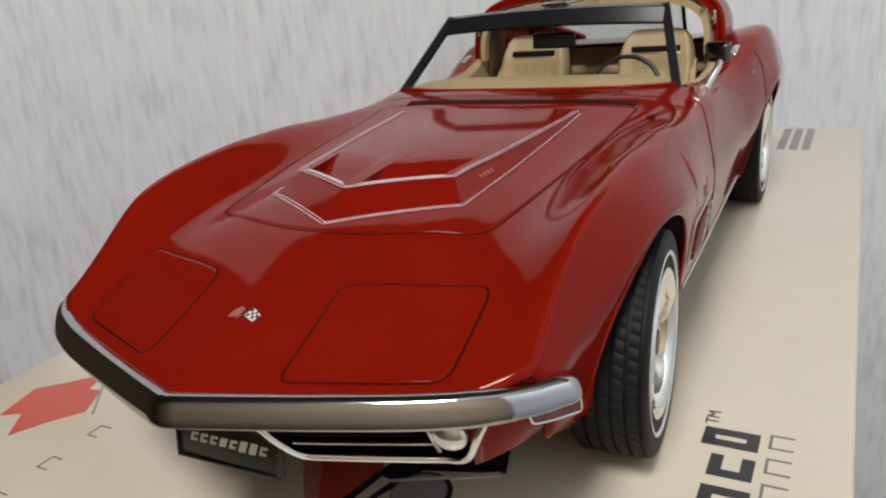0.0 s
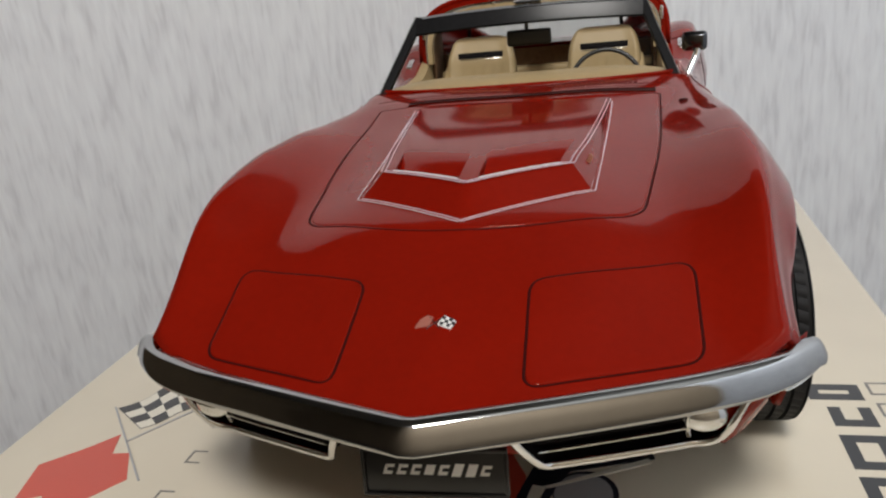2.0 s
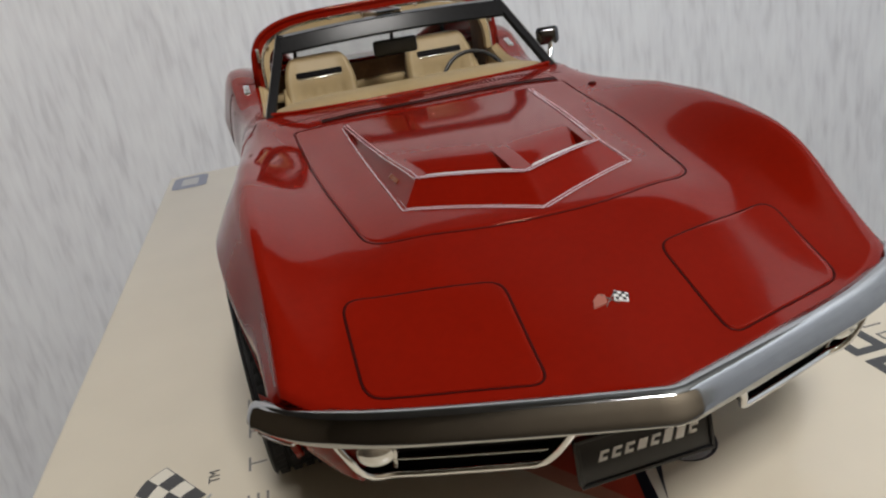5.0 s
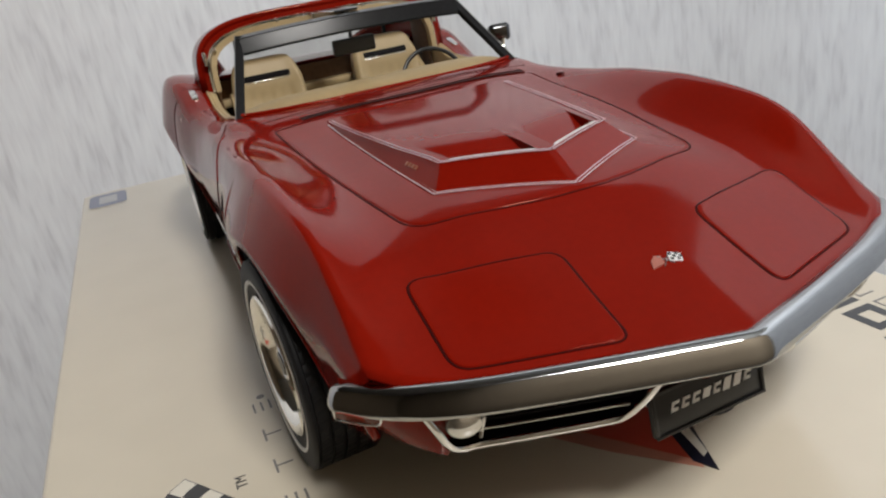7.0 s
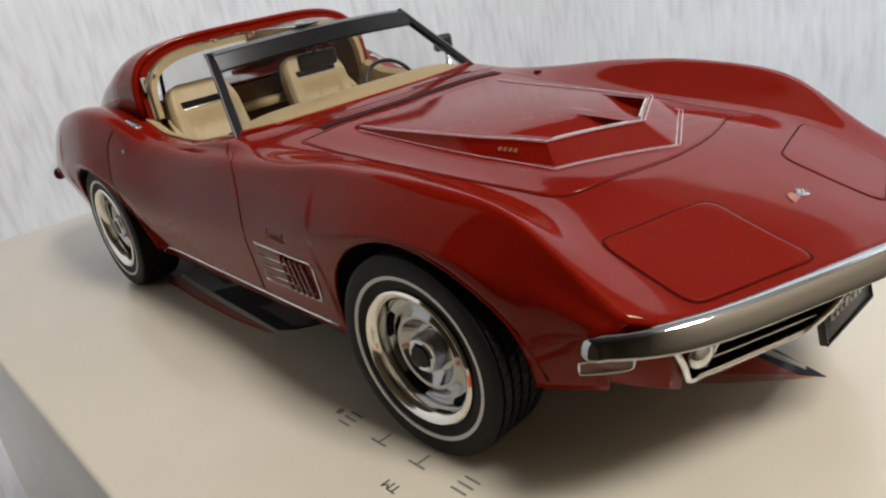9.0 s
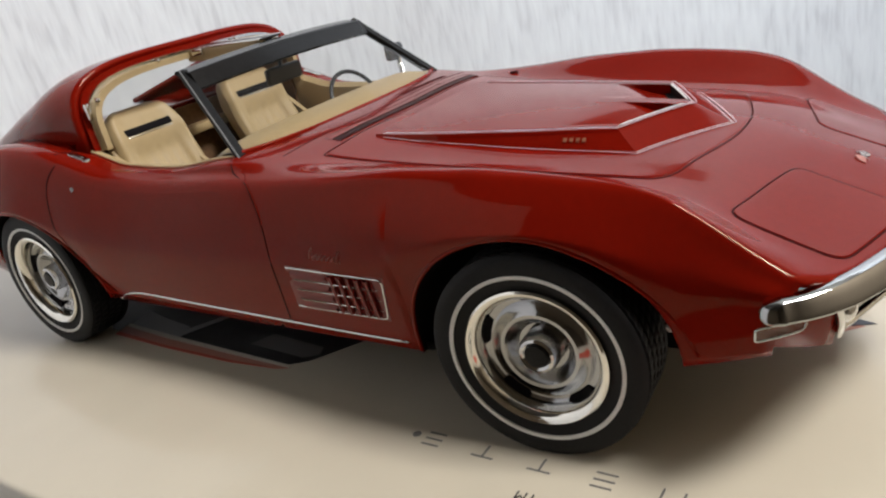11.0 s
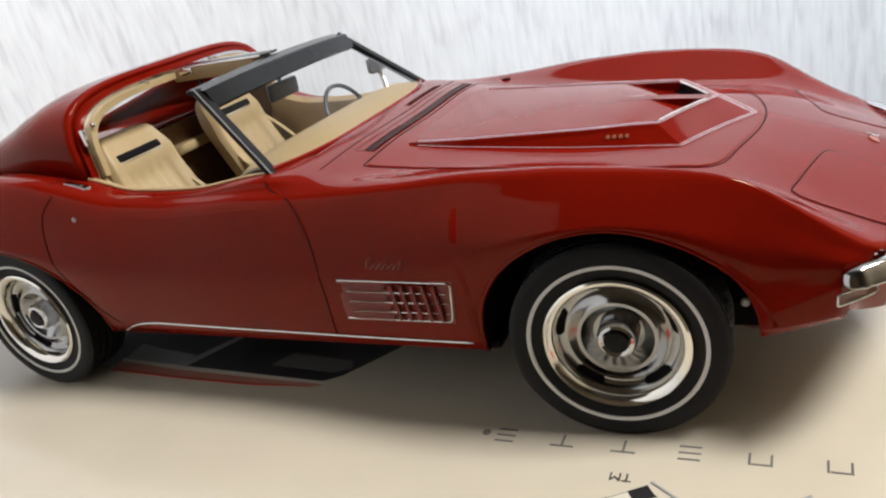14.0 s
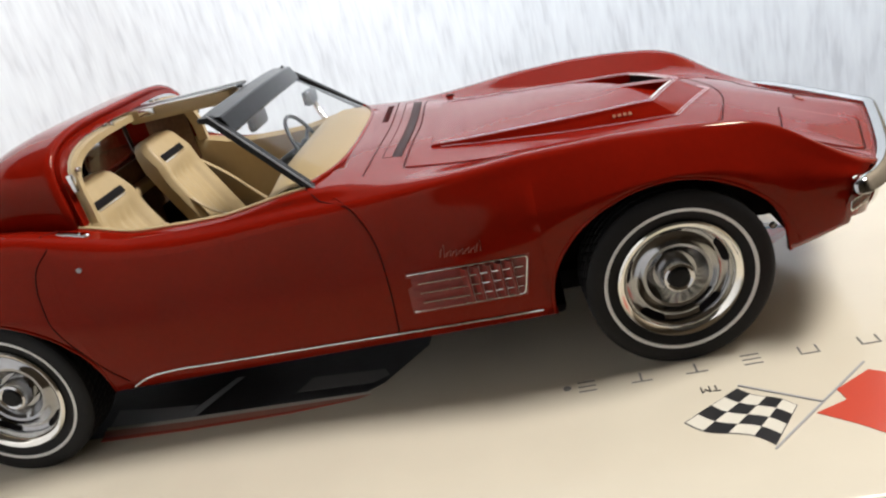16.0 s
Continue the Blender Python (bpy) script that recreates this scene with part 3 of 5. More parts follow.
def hood_bulge():
    cols = [0, 0.9, 1.45, 1.55, 3, 5, 7, 9, 11, 12.3, 12.95, 13.05, 14.0, 15]
    rows = [0, 0.5, 0.9, 1.3, 2.2, 3.4, 4.6, 5.8, 7, 8.2, 9.6, 11.5, 14, 18, 23, 28, 33, 38, 43, 47, 50, 52.5, 54.8]
    xs = [-c for c in cols[:0:-1]] + cols
    verts = []
    w, h = len(xs) + 8, len(rows)

    def inner(x, row):
        f = abs(x)
        y0 = -12.8 + f * 0.555
        y = y0 + (42 - y0) * row / 54.8
        px = f / 15 * float(half_in(y))
        return Vector((math.copysign(px, x), y, crown(px, y) - (slot_drop(f, y) if row > 0.6 else 0.0)))

    def flank(s, row, t):
        p = inner(15 * s, row)
        y0 = -8.6
        y = p.y * (1 - t) + (y0 + (42 - y0) * row / 54.8) * t
        q = float(half_out(y))
        return p.lerp(Vector((s * q, y, top_z(q, y) + 0.02)), t)

    for row in rows:
        verts += [flank(-1, row, t) for t in (1, 0.75, 0.5, 0.25)]
        verts += [inner(x, row) for x in xs]
        verts += [flank(1, row, t) for t in (0.25, 0.5, 0.75, 1)]
    faces = grid_faces(h, w)
    base, k = len(verts), 5
    for i in range(k + 1):
        for j in range(w):
            p = Vector(verts[j])
            f = min(abs(p.x), 17.9)
            foot = Vector((p.x * 17.9 / 14.9 if abs(p.x) < 14.9 else math.copysign(17.9, p.x), 0, 0))
            foot.y = -19.2 + abs(foot.x) * 0.592
            foot.z = top_z(foot.x, foot.y) + 0.02
            verts.append(p.lerp(foot, i / k))
    faces += [f for f in grid_faces(k + 1, w, base=base)]
    return mesh_object("hood_bulge", verts, faces, RED, hood, "raised centre of the hood with two air slots", True, 30)


hood_bulge()


def ribbon(name, path, width, mat, parent, label="", lift=0.12, thick=0.1):
    """A thin flat line along a path, lying level across."""
    path = [Vector(p) for p in path]
    verts = []
    for i, p in enumerate(path):
        t = (path[min(i + 1, len(path) - 1)] - path[max(i - 1, 0)]).normalized()
        side = t.cross(Vector((0, 0, 1))).normalized() * width / 2
        for a, z in ((-1, lift), (1, lift), (1, lift - thick), (-1, lift - thick)):
            verts.append(p + side * a + Vector((0, 0, z)))
    return mesh_object(name, verts, grid_faces(len(path), 4, False, True), mat, parent, label, False)


def outer_mark(s):
    flank = [(s * float(half_out(y)), y) for y in np.linspace(40, -8.6, 24)]
    front = [(s * x, -19.2 + x * 0.592) for x in np.linspace(17.9, 0.0, 16)][1:]
    return [Vector((x, y, top_z(x, y) + 0.12)) for x, y in flank + front]


def inner_mark(s):
    flank = [(s * float(half_in(y)), y) for y in np.linspace(40, -4.4, 24)]
    front = [(s * x, -12.8 + x * 0.56) for x in np.linspace(14.9, 0.0, 16)][1:]
    return [Vector((x, y, crown(abs(x), y) + 0.02)) for x, y in flank + front]


for s in (-1, 1):
    for mark in (outer_mark, inner_mark):
        line = mark(s)
        for off in (-0.36, 0.36):
            moved = []
            for i, p in enumerate(line):
                t = (line[min(i + 1, len(line) - 1)] - line[max(i - 1, 0)]).normalized()
                moved.append(p + t.cross(Vector((0, 0, 1))).normalized() * off * (1 if i < len(line) - 1 else 0.8))
            ribbon("pinstripe", moved, 0.14, STRIPE, hood, "pale double pinstripe", 0.2, 0.1)
    lip = [Vector((s * x, -11.9 + x * 0.56, crown(x, -11.9 + x * 0.56) - 0.1)) for x in np.linspace(1.6, 13.2, 12)]
    ribbon("slot_lip", lip, 0.3, WHITE, hood, "bright lip of an air slot", 0.25, 0.2)
    # near-black sheet below the lip, standing in for shade in the throat
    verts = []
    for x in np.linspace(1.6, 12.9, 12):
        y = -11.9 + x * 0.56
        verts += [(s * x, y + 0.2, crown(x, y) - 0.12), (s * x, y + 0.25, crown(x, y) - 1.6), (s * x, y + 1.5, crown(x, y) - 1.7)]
    mesh_object("slot_throat_shade", verts, grid_faces(12, 3), DARK, hood, "black sheet standing in for shade in an air slot", False)
    # near-black boxes standing in for shade at each end of the slot
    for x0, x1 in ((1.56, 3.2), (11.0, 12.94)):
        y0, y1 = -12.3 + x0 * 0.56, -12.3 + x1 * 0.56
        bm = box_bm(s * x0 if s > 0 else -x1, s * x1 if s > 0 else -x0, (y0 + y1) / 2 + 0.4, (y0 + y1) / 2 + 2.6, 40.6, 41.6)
        part("slot_mouth_shade", bm, DARK, hood)
    # small unreadable badge as bars on the flank
    for k in range(4):
        y = 0.6 + k * 1.1
        xm = (float(half_in(y)) * 0.5 + float(half_out(y)) * 0.5)
        zm = (crown(float(half_in(y)), y) + top_z(float(half_out(y)), y)) / 2
        bm = box_bm(-0.1, 0.1, -0.3, 0.3, -0.36, 0.36)
        bmesh.ops.rotate(bm, verts=bm.verts[:], matrix=Matrix.Rotation(radians(-s * 50), 3, "Y"))
        bmesh.ops.translate(bm, verts=bm.verts[:], vec=(s * (xm + 0.1), y, zm + 0.1))
        part("badge_bar", bm, GOLD, hood)


# ---- front end ----
def nose_y(x):
    return NOSE + float(shear(min(abs(x), 43)))


def front_bumper():
    xs = np.concatenate([np.linspace(-41.8, -30, 16), np.linspace(-28, -2, 14), [-0.6, 0.6], np.linspace(2, 28, 14), np.linspace(30, 41.8, 16)])
    path = [Vector((x, nose_y(x) - 0.6, 27.9)) for x in xs]
    tip = [Vector((42.3, -34.0, 27.85)), Vector((42.55, -33.3, 27.8)), Vector((42.65, -32.7, 27.75)), Vector((42.7, -32.2, 27.75)), Vector((42.7, -31.9, 27.75))]
    path = [Vector((-p.x, p.y, p.z)) for p in tip[::-1]] + path + tip
    n, verts = len(path), []
    profile = [(-1.2, 1.55), (-0.2, 1.95), (0.55, 1.85), (0.95, 1.45), (1.35, 0.5), (1.65, -0.5), (1.85, -1.35), (1.75, -1.8), (1.2, -2.05), (0.4, -2.0), (-0.8, -1.7), (-1.3, -0.6), (-1.4, 0.6)]
    k = len(profile)
    for i, p in enumerate(path):
        t = (path[min(i + 1, n - 1)] - path[max(i - 1, 0)]).normalized()
        out = t.cross(Vector((0, 0, 1))).normalized()
        ends = min(i, n - 1 - i)
        size = (0.3, 0.62, 0.82, 0.93, 0.98)[ends] if ends < 5 else 1.0
        grow = 0.92 - 0.2 * max(0.0, (abs(p.x) - 34) / 9)
        for d, h in profile:
            verts.append(p + out * d * size + Vector((0, 0, h * size * grow)))
    faces = grid_faces(n, k, False, True) + [tuple(range(k)), tuple(range((n - 1) * k, n * k))[::-1]]
    return mesh_object("front_bumper", verts, faces, BUMPER_CHROME, car, "polished chrome blade bumper", True, 50)


front_bumper()


def front_apron():
    """The painted apron behind and below the bumper."""
    verts, n, m = [], 48, 10
    for i in range(n + 1):
        x = -42.2 + 84.4 * i / n
        f = min(max((abs(x) - 30.0) / 3.0, 0.0), 1.0)
        f = f * f * (3 - 2 * f)
        zb = 16.0 + f * (2.0 + 0.22 * max(abs(x) - 33.0, 0.0))
        tuck = 0.02 + 0.065 * max(abs(x) - 33.0, 0.0) / 9.2
        for j in range(m + 1):
            t = j / m
            verts.append((x * (1 - tuck * t * t), nose_y(x) + 2.0 - 1.2 * f + (9.0 - 7.4 * f) * t * t + 7.0 * (1 - f) * t * (1 - t), 27.0 + 2.4 * f + (zb - 27.0 - 2.4 * f) * t))
    return mesh_object("front_apron", verts, grid_faces(n + 1, m + 1), RED, car, "red apron below the bumper")


front_apron()


def front_face(x, z):
    """A place on the sloping front below the bumper."""
    t = (27.0 - z) / 11.0
    return nose_y(x) + 0.6 + 6.0 * t * t * (1 - 0.5 * min(max(abs(x) - 29, 0) / 5, 1))


def grille(s):
    g = thing("grille", "", "")
    g.parent = car
    g["label"] = "chrome-framed dark grille with a round lamp"
    outline = rounded([(9.6, 25.6), (12.6, 18.9), (31.8, 18.3), (35.2, 25.8)], [0.8, 1.0, 2.6, 1.0], 4)
    ring = [Vector((s * x, front_face(x, z) - 0.2, z)) for x, z in outline]
    tube("frame", ring, 0.5, CHROME, g, True, 8, 1.0, "chrome frame")
    n = len(ring)
    mid = Vector((s * 22, front_face(22, 22.5) + 3.5, 22.5))
    verts = [p + Vector((0, 0.1, 0)) for p in ring] + [p + Vector((0, 3.4, 0)) for p in ring] + [mid]
    faces = [(i, (i + 1) % n, n + (i + 1) % n, n + i) for i in range(n)] + [(n + i, n + (i + 1) % n, 2 * n) for i in range(n)]
    mesh_object("recess", verts, faces, DARK, g, "dark recess", False)
    bar = [Vector((s * x, front_face(x, 21.4) + 0.5, 21.4)) for x in np.linspace(12.2, 29.5, 12)]
    tube("bar", bar, 0.16, DULL_CHROME, g, False, 6)
    for z in (20.5, 22.3, 23.2, 24.1):
        row = [Vector((s * x, front_face(x, z) + 1.6, z)) for x in np.linspace(11.6, 28.5, 10)]
        tube("slat", row, 0.22, DARK, g, False, 6)
    # clear lamp at the outer end
    bm = bmesh.new()
    bmesh.ops.create_uvsphere(bm, u_segments=20, v_segments=12, radius=2.1)
    bmesh.ops.scale(bm, vec=(1.25, 0.7, 1.0), verts=bm.verts[:])
    bmesh.ops.translate(bm, verts=bm.verts[:], vec=(s * 30.2, front_face(30, 22.6) + 1.2, 22.8))
    part("parking_lamp", bm, LENS, g, "clear round lamp lens")
    side = [(x, z) for x, z in ((28.2, 25.2), (28.6, 19.8))]
    tube("lamp_edge", [Vector((s * x, front_face(x, z) + 0.4, z)) for x, z in side], 0.3, DULL_CHROME, g, False, 6)


for s in (-1, 1):
    grille(s)

plate = thing("front_plate", "", "")
plate.parent = car
plate["label"] = "black plate with a row of white bars"
bm = box_bm(-8.2, 7.6, -0.5, 0.5, -2.9, 2.9, 0.25)
part("plate_board", bm, BLACK, plate)
for i, (a, b, c, d) in enumerate(((-8.2, 7.6, 2.5, 2.9), (-8.2, 7.6, -2.9, -2.5), (-8.2, -7.8, -2.5, 2.5), (7.2, 7.6, -2.5, 2.5))):
    part("plate_rim", box_bm(a, b, -0.75, -0.45, c, d, 0.1), BLACK, plate)
for k in range(8):
    x = -5.2 + k * 1.5
    tall = 1.5 if k in (5, 6) else 1.15
    for z in ((0.0,) if k in (3, 5, 6) else (-0.42, 0.42)):
        h = tall if k in (3, 5, 6) else 0.36
        bm = box_bm(-0.5, 0.5, -0.62, -0.5, -h / 2, h / 2)
        for v in bm.verts:
            v.co.x += v.co.z * 0.35 + 0.35 * z
        bmesh.ops.translate(bm, verts=bm.verts[:], vec=(x, 0, z + 0.35))
        part("white_bar", bm, WHITE, plate)
    if k not in (3, 5, 6):
        bm = box_bm(-0.5, -0.16, -0.62, -0.5, -0.6, 0.6)
        for v in bm.verts:
            v.co.x += v.co.z * 0.35
        bmesh.ops.translate(bm, verts=bm.verts[:], vec=(x, 0, 0.35))
        part("white_bar", bm, WHITE, plate)
plate.location = (0.2 * MM, -45.2 * MM, 17.6 * MM)
plate.scale = (1.1, 1.0, 1.05)
plate.rotation_euler = (radians(-8), 0, radians(2))


def side_shape(name, outline, s, mat, parent, lift=0.15, label="", thick=0.3):
    """A thin plate on the body's side, from its outline in side view (y, z)."""
    n = len(outline)
    verts = [(s * (side_at(y, z) + lift), y, z) for y, z in outline] + [(s * (side_at(y, z) + lift - thick), y, z) for y, z in outline]
    faces = [tuple(range(n))] + [(i, i + n, (i + 1) % n + n, (i + 1) % n) for i in range(n)]
    return mesh_object(name, verts, faces, mat, parent, label, False)


def side_line(name, pts, s, radius, mat, parent, lift=0.05, closed=False, label=""):
    return tube(name, [(s * (side_at(y, z) + lift), y, z) for y, z in pts], radius, mat, parent, closed, 6, 1.0, label)


def dense(pts, n=6):
    return [(v.x, v.y) for v in spline([(a, b, 0) for a, b in pts], n)]


def nose_side(y, z, s):
    """The side of the nose just behind the bumper's end."""
    xs = np.linspace(30, 43, 40)
    return Vector((s * (float(np.interp(y - 1.0, [nose_y(x) for x in xs], xs)) + 0.75 - 0.05 * (24 - z)), y, z))


for s in (-1, 1):
    marker = thing("side_marker", "", "")
    marker.parent = car
    marker["label"] = "amber side marker lamp in a chrome frame"
    rim = rounded([(-31.4, 23.6), (-36.4, 23.9), (-36.8, 25.7), (-31.5, 25.4)], 0.4, 3)
    tube("frame", [nose_side(y, z, s) for y, z in rim], 0.17, CHROME, marker, True, 6)
    verts = [nose_side(y, z, s) - Vector((s * 0.05, 0, 0)) for y, z in rim]
    mesh_object("lens", verts, [tuple(range(len(verts)))], AMBER, marker, "amber lens", False)

# small crossed-flags emblem on the nose as plain shapes
emblem = thing("nose_emblem", "", "")
emblem.parent = car
emblem.scale = (0.85, 0.85, 1)
emblem.location = (0, -38.6 * 0.15 * MM, 0)
emblem["label"] = "small crossed-flags badge in red, black and white"


def on_nose(x, y, lift=0.12):
    return (x, y, top_z(x, y) + lift)


def nose_shape(name, outline, mat, lift):
    verts = [on_nose(x, y, lift) for x, y in outline] + [on_nose(x, y, lift - 0.2) for x, y in outline]
    n = len(outline)
    mesh_object(name, verts, [tuple(range(n))] + [(i, i + n, (i + 1) % n + n, (i + 1) % n) for i in range(n)], mat, emblem, "", False)


nose_shape("red_flag", [(-2.7, -39.2), (-0.6, -39.0), (-0.3, -37.6), (-1.2, -37.2), (-2.2, -37.9)], SCRIPT, 0.2)
nose_shape("white_flag", [(0.5, -38.8), (2.4, -39.4), (3.0, -38.0), (1.2, -37.2)], WHITE, 0.2)
for i in range(4):
    for j in range(3):
        if (i + j) % 2 == 0:
            x, y = 0.75 + i * 0.5 + j * 0.12, -38.85 + j * 0.5 - i * 0.1
            nose_shape("check", [(x, y), (x + 0.45, y - 0.1), (x + 0.57, y + 0.36), (x + 0.12, y + 0.46)], INK, 0.26)
nose_shape("staff", [(-1.0, -39.5), (-0.85, -39.5), (1.3, -37.4), (1.15, -37.4)], DULL_CHROME, 0.22)
nose_shape("staff", [(0.85, -39.5), (1.0, -39.5), (-0.8, -37.5), (-0.95, -37.5)], DULL_CHROME, 0.22)

# ---- cowl with wiper slot and louvres ----
verts = []
xs = np.linspace(-24, 29.5, 32)
for x in xs:
    y = 49.2 + 1.4 * (x / 30) ** 2
    for dy, dz in ((-2.2, 0.22), (-2.05, 0.06), (-0.35, 0.06), (-0.2, 0.22)):
        verts.append((x, y + dy, top_z(x, y + dy) + dz))
mesh_object("wiper_slot", verts, grid_faces(len(xs), 4), COWL, car, "narrow slot behind the hood, its shade put into the colour")
rim = [(x, 47.0 + 1.4 * (x / 30) ** 2) for x in np.linspace(-24, 29.5, 24)] + [(x, 51.1 + 1.4 * (x / 30) ** 2) for x in np.linspace(29.5, -24, 24)]
seam("slot_edge", rim, car, 0.1)
for k in range(18):
    x = 7 + k * 1.1
    y = 55.2 + 1.2 * (x / 30) ** 2
    part("louvre", box_bm(x - 0.26, x + 0.26, y - 0.8, y + 0.8, top_z(x, y) - 0.2, top_z(x, y) + 0.08), SHUT, car)
edge = [(x, 53.2 + 1.4 * (x / 30) ** 2) for x in np.linspace(-33, 33, 30)]
seam("cowl_seam", edge, car, 0.16, False)

bm = bmesh.new()
bmesh.ops.create_cone(bm, cap_ends=True, segments=20, radius1=1.0, radius2=0.75, depth=0.5)
bmesh.ops.scale(bm, vec=(1.0, 1.3, 1.0), verts=bm.verts[:])
bmesh.ops.translate(bm, verts=bm.verts[:], vec=(34.5, 41.0, top_z(34.5, 41.0) + 0.1))
part("aerial_socket", bm, SHUT, car, "small dark aerial socket on the fender")


# ---- doors ----
DOOR_F = dense([(63.0, 45.4), (60.5, 44.6), (56.4, 41.5), (53.6, 35.0), (53.2, 27.0), (54.2, 15.2)])
DOOR_R = dense([(116.5, 47.6), (119.6, 44.0), (120.6, 38.0), (119.8, 29.0), (116.0, 20.0), (113.0, 15.6)])


def door(s):
    verts, m, n = [], 24, len(DOOR_F)
    for i in range(n):
        (ya, za), (yb, zb) = DOOR_F[i], DOOR_R[i]
        for j in range(m + 1):
            t = 0.006 + 0.988 * j / m
            y = ya + (yb - ya) * t
            z = za + (zb - za) * t
            z_top, z_low = DOOR_F[0][1] * (1 - t) + DOOR_R[0][1] * t, DOOR_F[-1][1] * (1 - t) + DOOR_R[-1][1] * t
            z = z_low + (z - z_low) * (min(z_top, float(crest_z(y)) - 2.4) - z_low) / (z_top - z_low)
            edge = j in (0, m) or i in (0, n - 1)
            verts.append((s * (side_at(y, z) + (-0.03 if edge else 0.04)), y, z))
    ob = mesh_object("door", verts, grid_faces(n, m + 1), RED, car, "red door, shut")
    for line, top in ((DOOR_F, ((34.6, 66.8), (36.4, 65.6), (38.0, 64.2), (39.0, 63.0))), (DOOR_R, ((36.2, 117.6), (38.0, 117.4), (40.0, 117.6), (41.6, 118.4)))):
        path = [(s * x, y, top_z(x, y)) for x, y in top] + [(s * side_at(y, z), y, z) for y, z in line if z < float(crest_z(y)) - 0.9]
        tube("door_seam", path, 0.15, SHUT, ob, False, 6, 1.0, "dark shut line")
    side_line("front_edge", [(y - 0.35, z) for y, z in DOOR_F[6:18]], s, 0.1, RED, ob, 0.1)
    # handle plate and lock
    h = skin("door_handle", rounded([(s * 38.7, 109.9), (s * 40.4, 109.9), (s * 40.6, 116.0), (s * 38.9, 116.0)], 0.6, 3), (s * 39.5, 113.0), 0.4, CHROME, "chrome handle plate", 4)
    h.parent = ob
    pad = skin("handle_flap", rounded([(s * 39.1, 111.6), (s * 40.1, 111.6), (s * 40.2, 114.4), (s * 39.2, 114.4)], 0.3, 3), (s * 39.6, 113.0), 0.45, DULL_CHROME, "", 3)
    pad.parent = ob
    lock = bmesh.new()
    bmesh.ops.create_cone(lock, cap_ends=True, segments=16, radius1=0.55, radius2=0.5, depth=0.3)
    bmesh.ops.rotate(lock, verts=lock.verts[:], matrix=Matrix.Rotation(radians(90), 3, "Y"))
    bmesh.ops.translate(lock, verts=lock.verts[:], vec=(s * (side_at(111.5, 42.5) + 0.12), 111.5, 42.5))
    part("door_lock", lock, TRIM, ob, "dull grey key lock")


for s in (-1, 1):
    door(s)
    # bright strip along the sill
    strip = dense([(25.4, 15.2), (45, 15.4), (70, 15.8), (92, 16.2), (103, 16.4), (109, 15.6), (112.6, 14.0)])
    side_line("sill_strip", strip, s, 0.25, CHROME, car, 0.15, False, "thin bright strip along the sill")


def vent(s):
    v = thing("side_vent", "", "")
    v.parent = car
    v["label"] = "red louvred side vent with bright lines"
    side_shape("vent_panel", [(25.8, 28.6), (49.6, 28.6), (50.2, 19.4), (27.6, 19.4)], s, VENT, v, 0.06, "sunken dark red panel")
    rim = rounded([(26.2, 28.2), (49.2, 28.3), (49.8, 19.9), (28.0, 19.8)], [0.9, 0.1, 0.1, 0.9], 3)
    cut = [p for p in rim if not (p[0] > 48.9 and 20.2 < p[1] < 28.0)]
    k = next(i for i in range(len(cut)) if abs(cut[i][0] - cut[i - 1][0]) + abs(cut[i][1] - cut[i - 1][1]) > 3)
    side_line("vent_frame", cut[k:] + cut[:k], s, 0.18, CHROME, v, 0.1, False, "bright frame line")
    for i in range(3):
        z = 26.2 - i * 2.15
        side_line("bright_line", [(27.4 + 0.2 * i, z), (37, z + 0.02), (47.6, z + 0.05)], s, 0.13, CHROME, v, 0.6)
    for i in range(5):
        y = 29.2 + i * 2.1
        z0, z1 = 20.2, 27.8
        verts = []
        for z in (z1, z0):
            for dy, dx in ((0.0, 0.75), (0.5, 0.8), (1.5, 0.1), (0.0, 0.1)):
                verts.append((s * (side_at(y, z) + dx), y + dy, z))
        mesh_object("fin", verts, grid_faces(2, 4, False, True) + [(0, 1, 2, 3), (7, 6, 5, 4)], VENT, v, "", False)
    for i in range(4):
        z = 27.0 - i * 2.15
        verts = []
        for y in (39.6, 48.8):
            for dz, dx in ((0.45, 0.1), (-0.1, 0.5 if y < 45 else 0.12), (-0.75, 0.1)):
                verts.append((s * (side_at(y, z) + dx), y, z + dz))
        mesh_object("fin_tail", verts, grid_faces(2, 3), VENT, v, "", True)


for s in (-1, 1):
    vent(s)
    # unreadable script above the vent as thin slanted strokes
    for k in range(7):
        y = 34.4 + k * 1.15
        tall = 2.2 if k in (0, 6) else 1.1
        side_line("script_stroke", [(y, 30.8 - 0.02 * k), (y - 0.3, 30.8 + tall), (y + 0.5, 30.8 + tall * 0.5), (y + 0.8, 30.8)], s, 0.11, SCRIPT, car, 0.05)

# ---- windscreen and roof ----
BASE_L, TOP_L = Vector((34.3, 65.2, 46.3)), Vector((27.9, 83.0, 62.4))


def along(p, q, t):
    return p + (q - p) * t


def bar(name, path, width_dir, w, thick_dir, h, mat, label="", parent=None):
    """A flat bar along a path, w wide and h thick, with bevelled long edges."""
    verts = []
    prof = [(-0.5, -0.3), (-0.4, -0.5), (0.4, -0.5), (0.5, -0.3), (0.5, 0.3), (0.4, 0.5), (-0.4, 0.5), (-0.5, 0.3)]
    for p in path:
        for a, b in prof:
            verts.append(p + width_dir * (a * w) + thick_dir * (b * h))
    n = len(path)
    faces = grid_faces(n, 8, False, True) + [tuple(range(8))[::-1], tuple(range((n - 1) * 8, n * 8))]
    return mesh_object(name, verts, faces, mat, parent or car, label, True, 30)


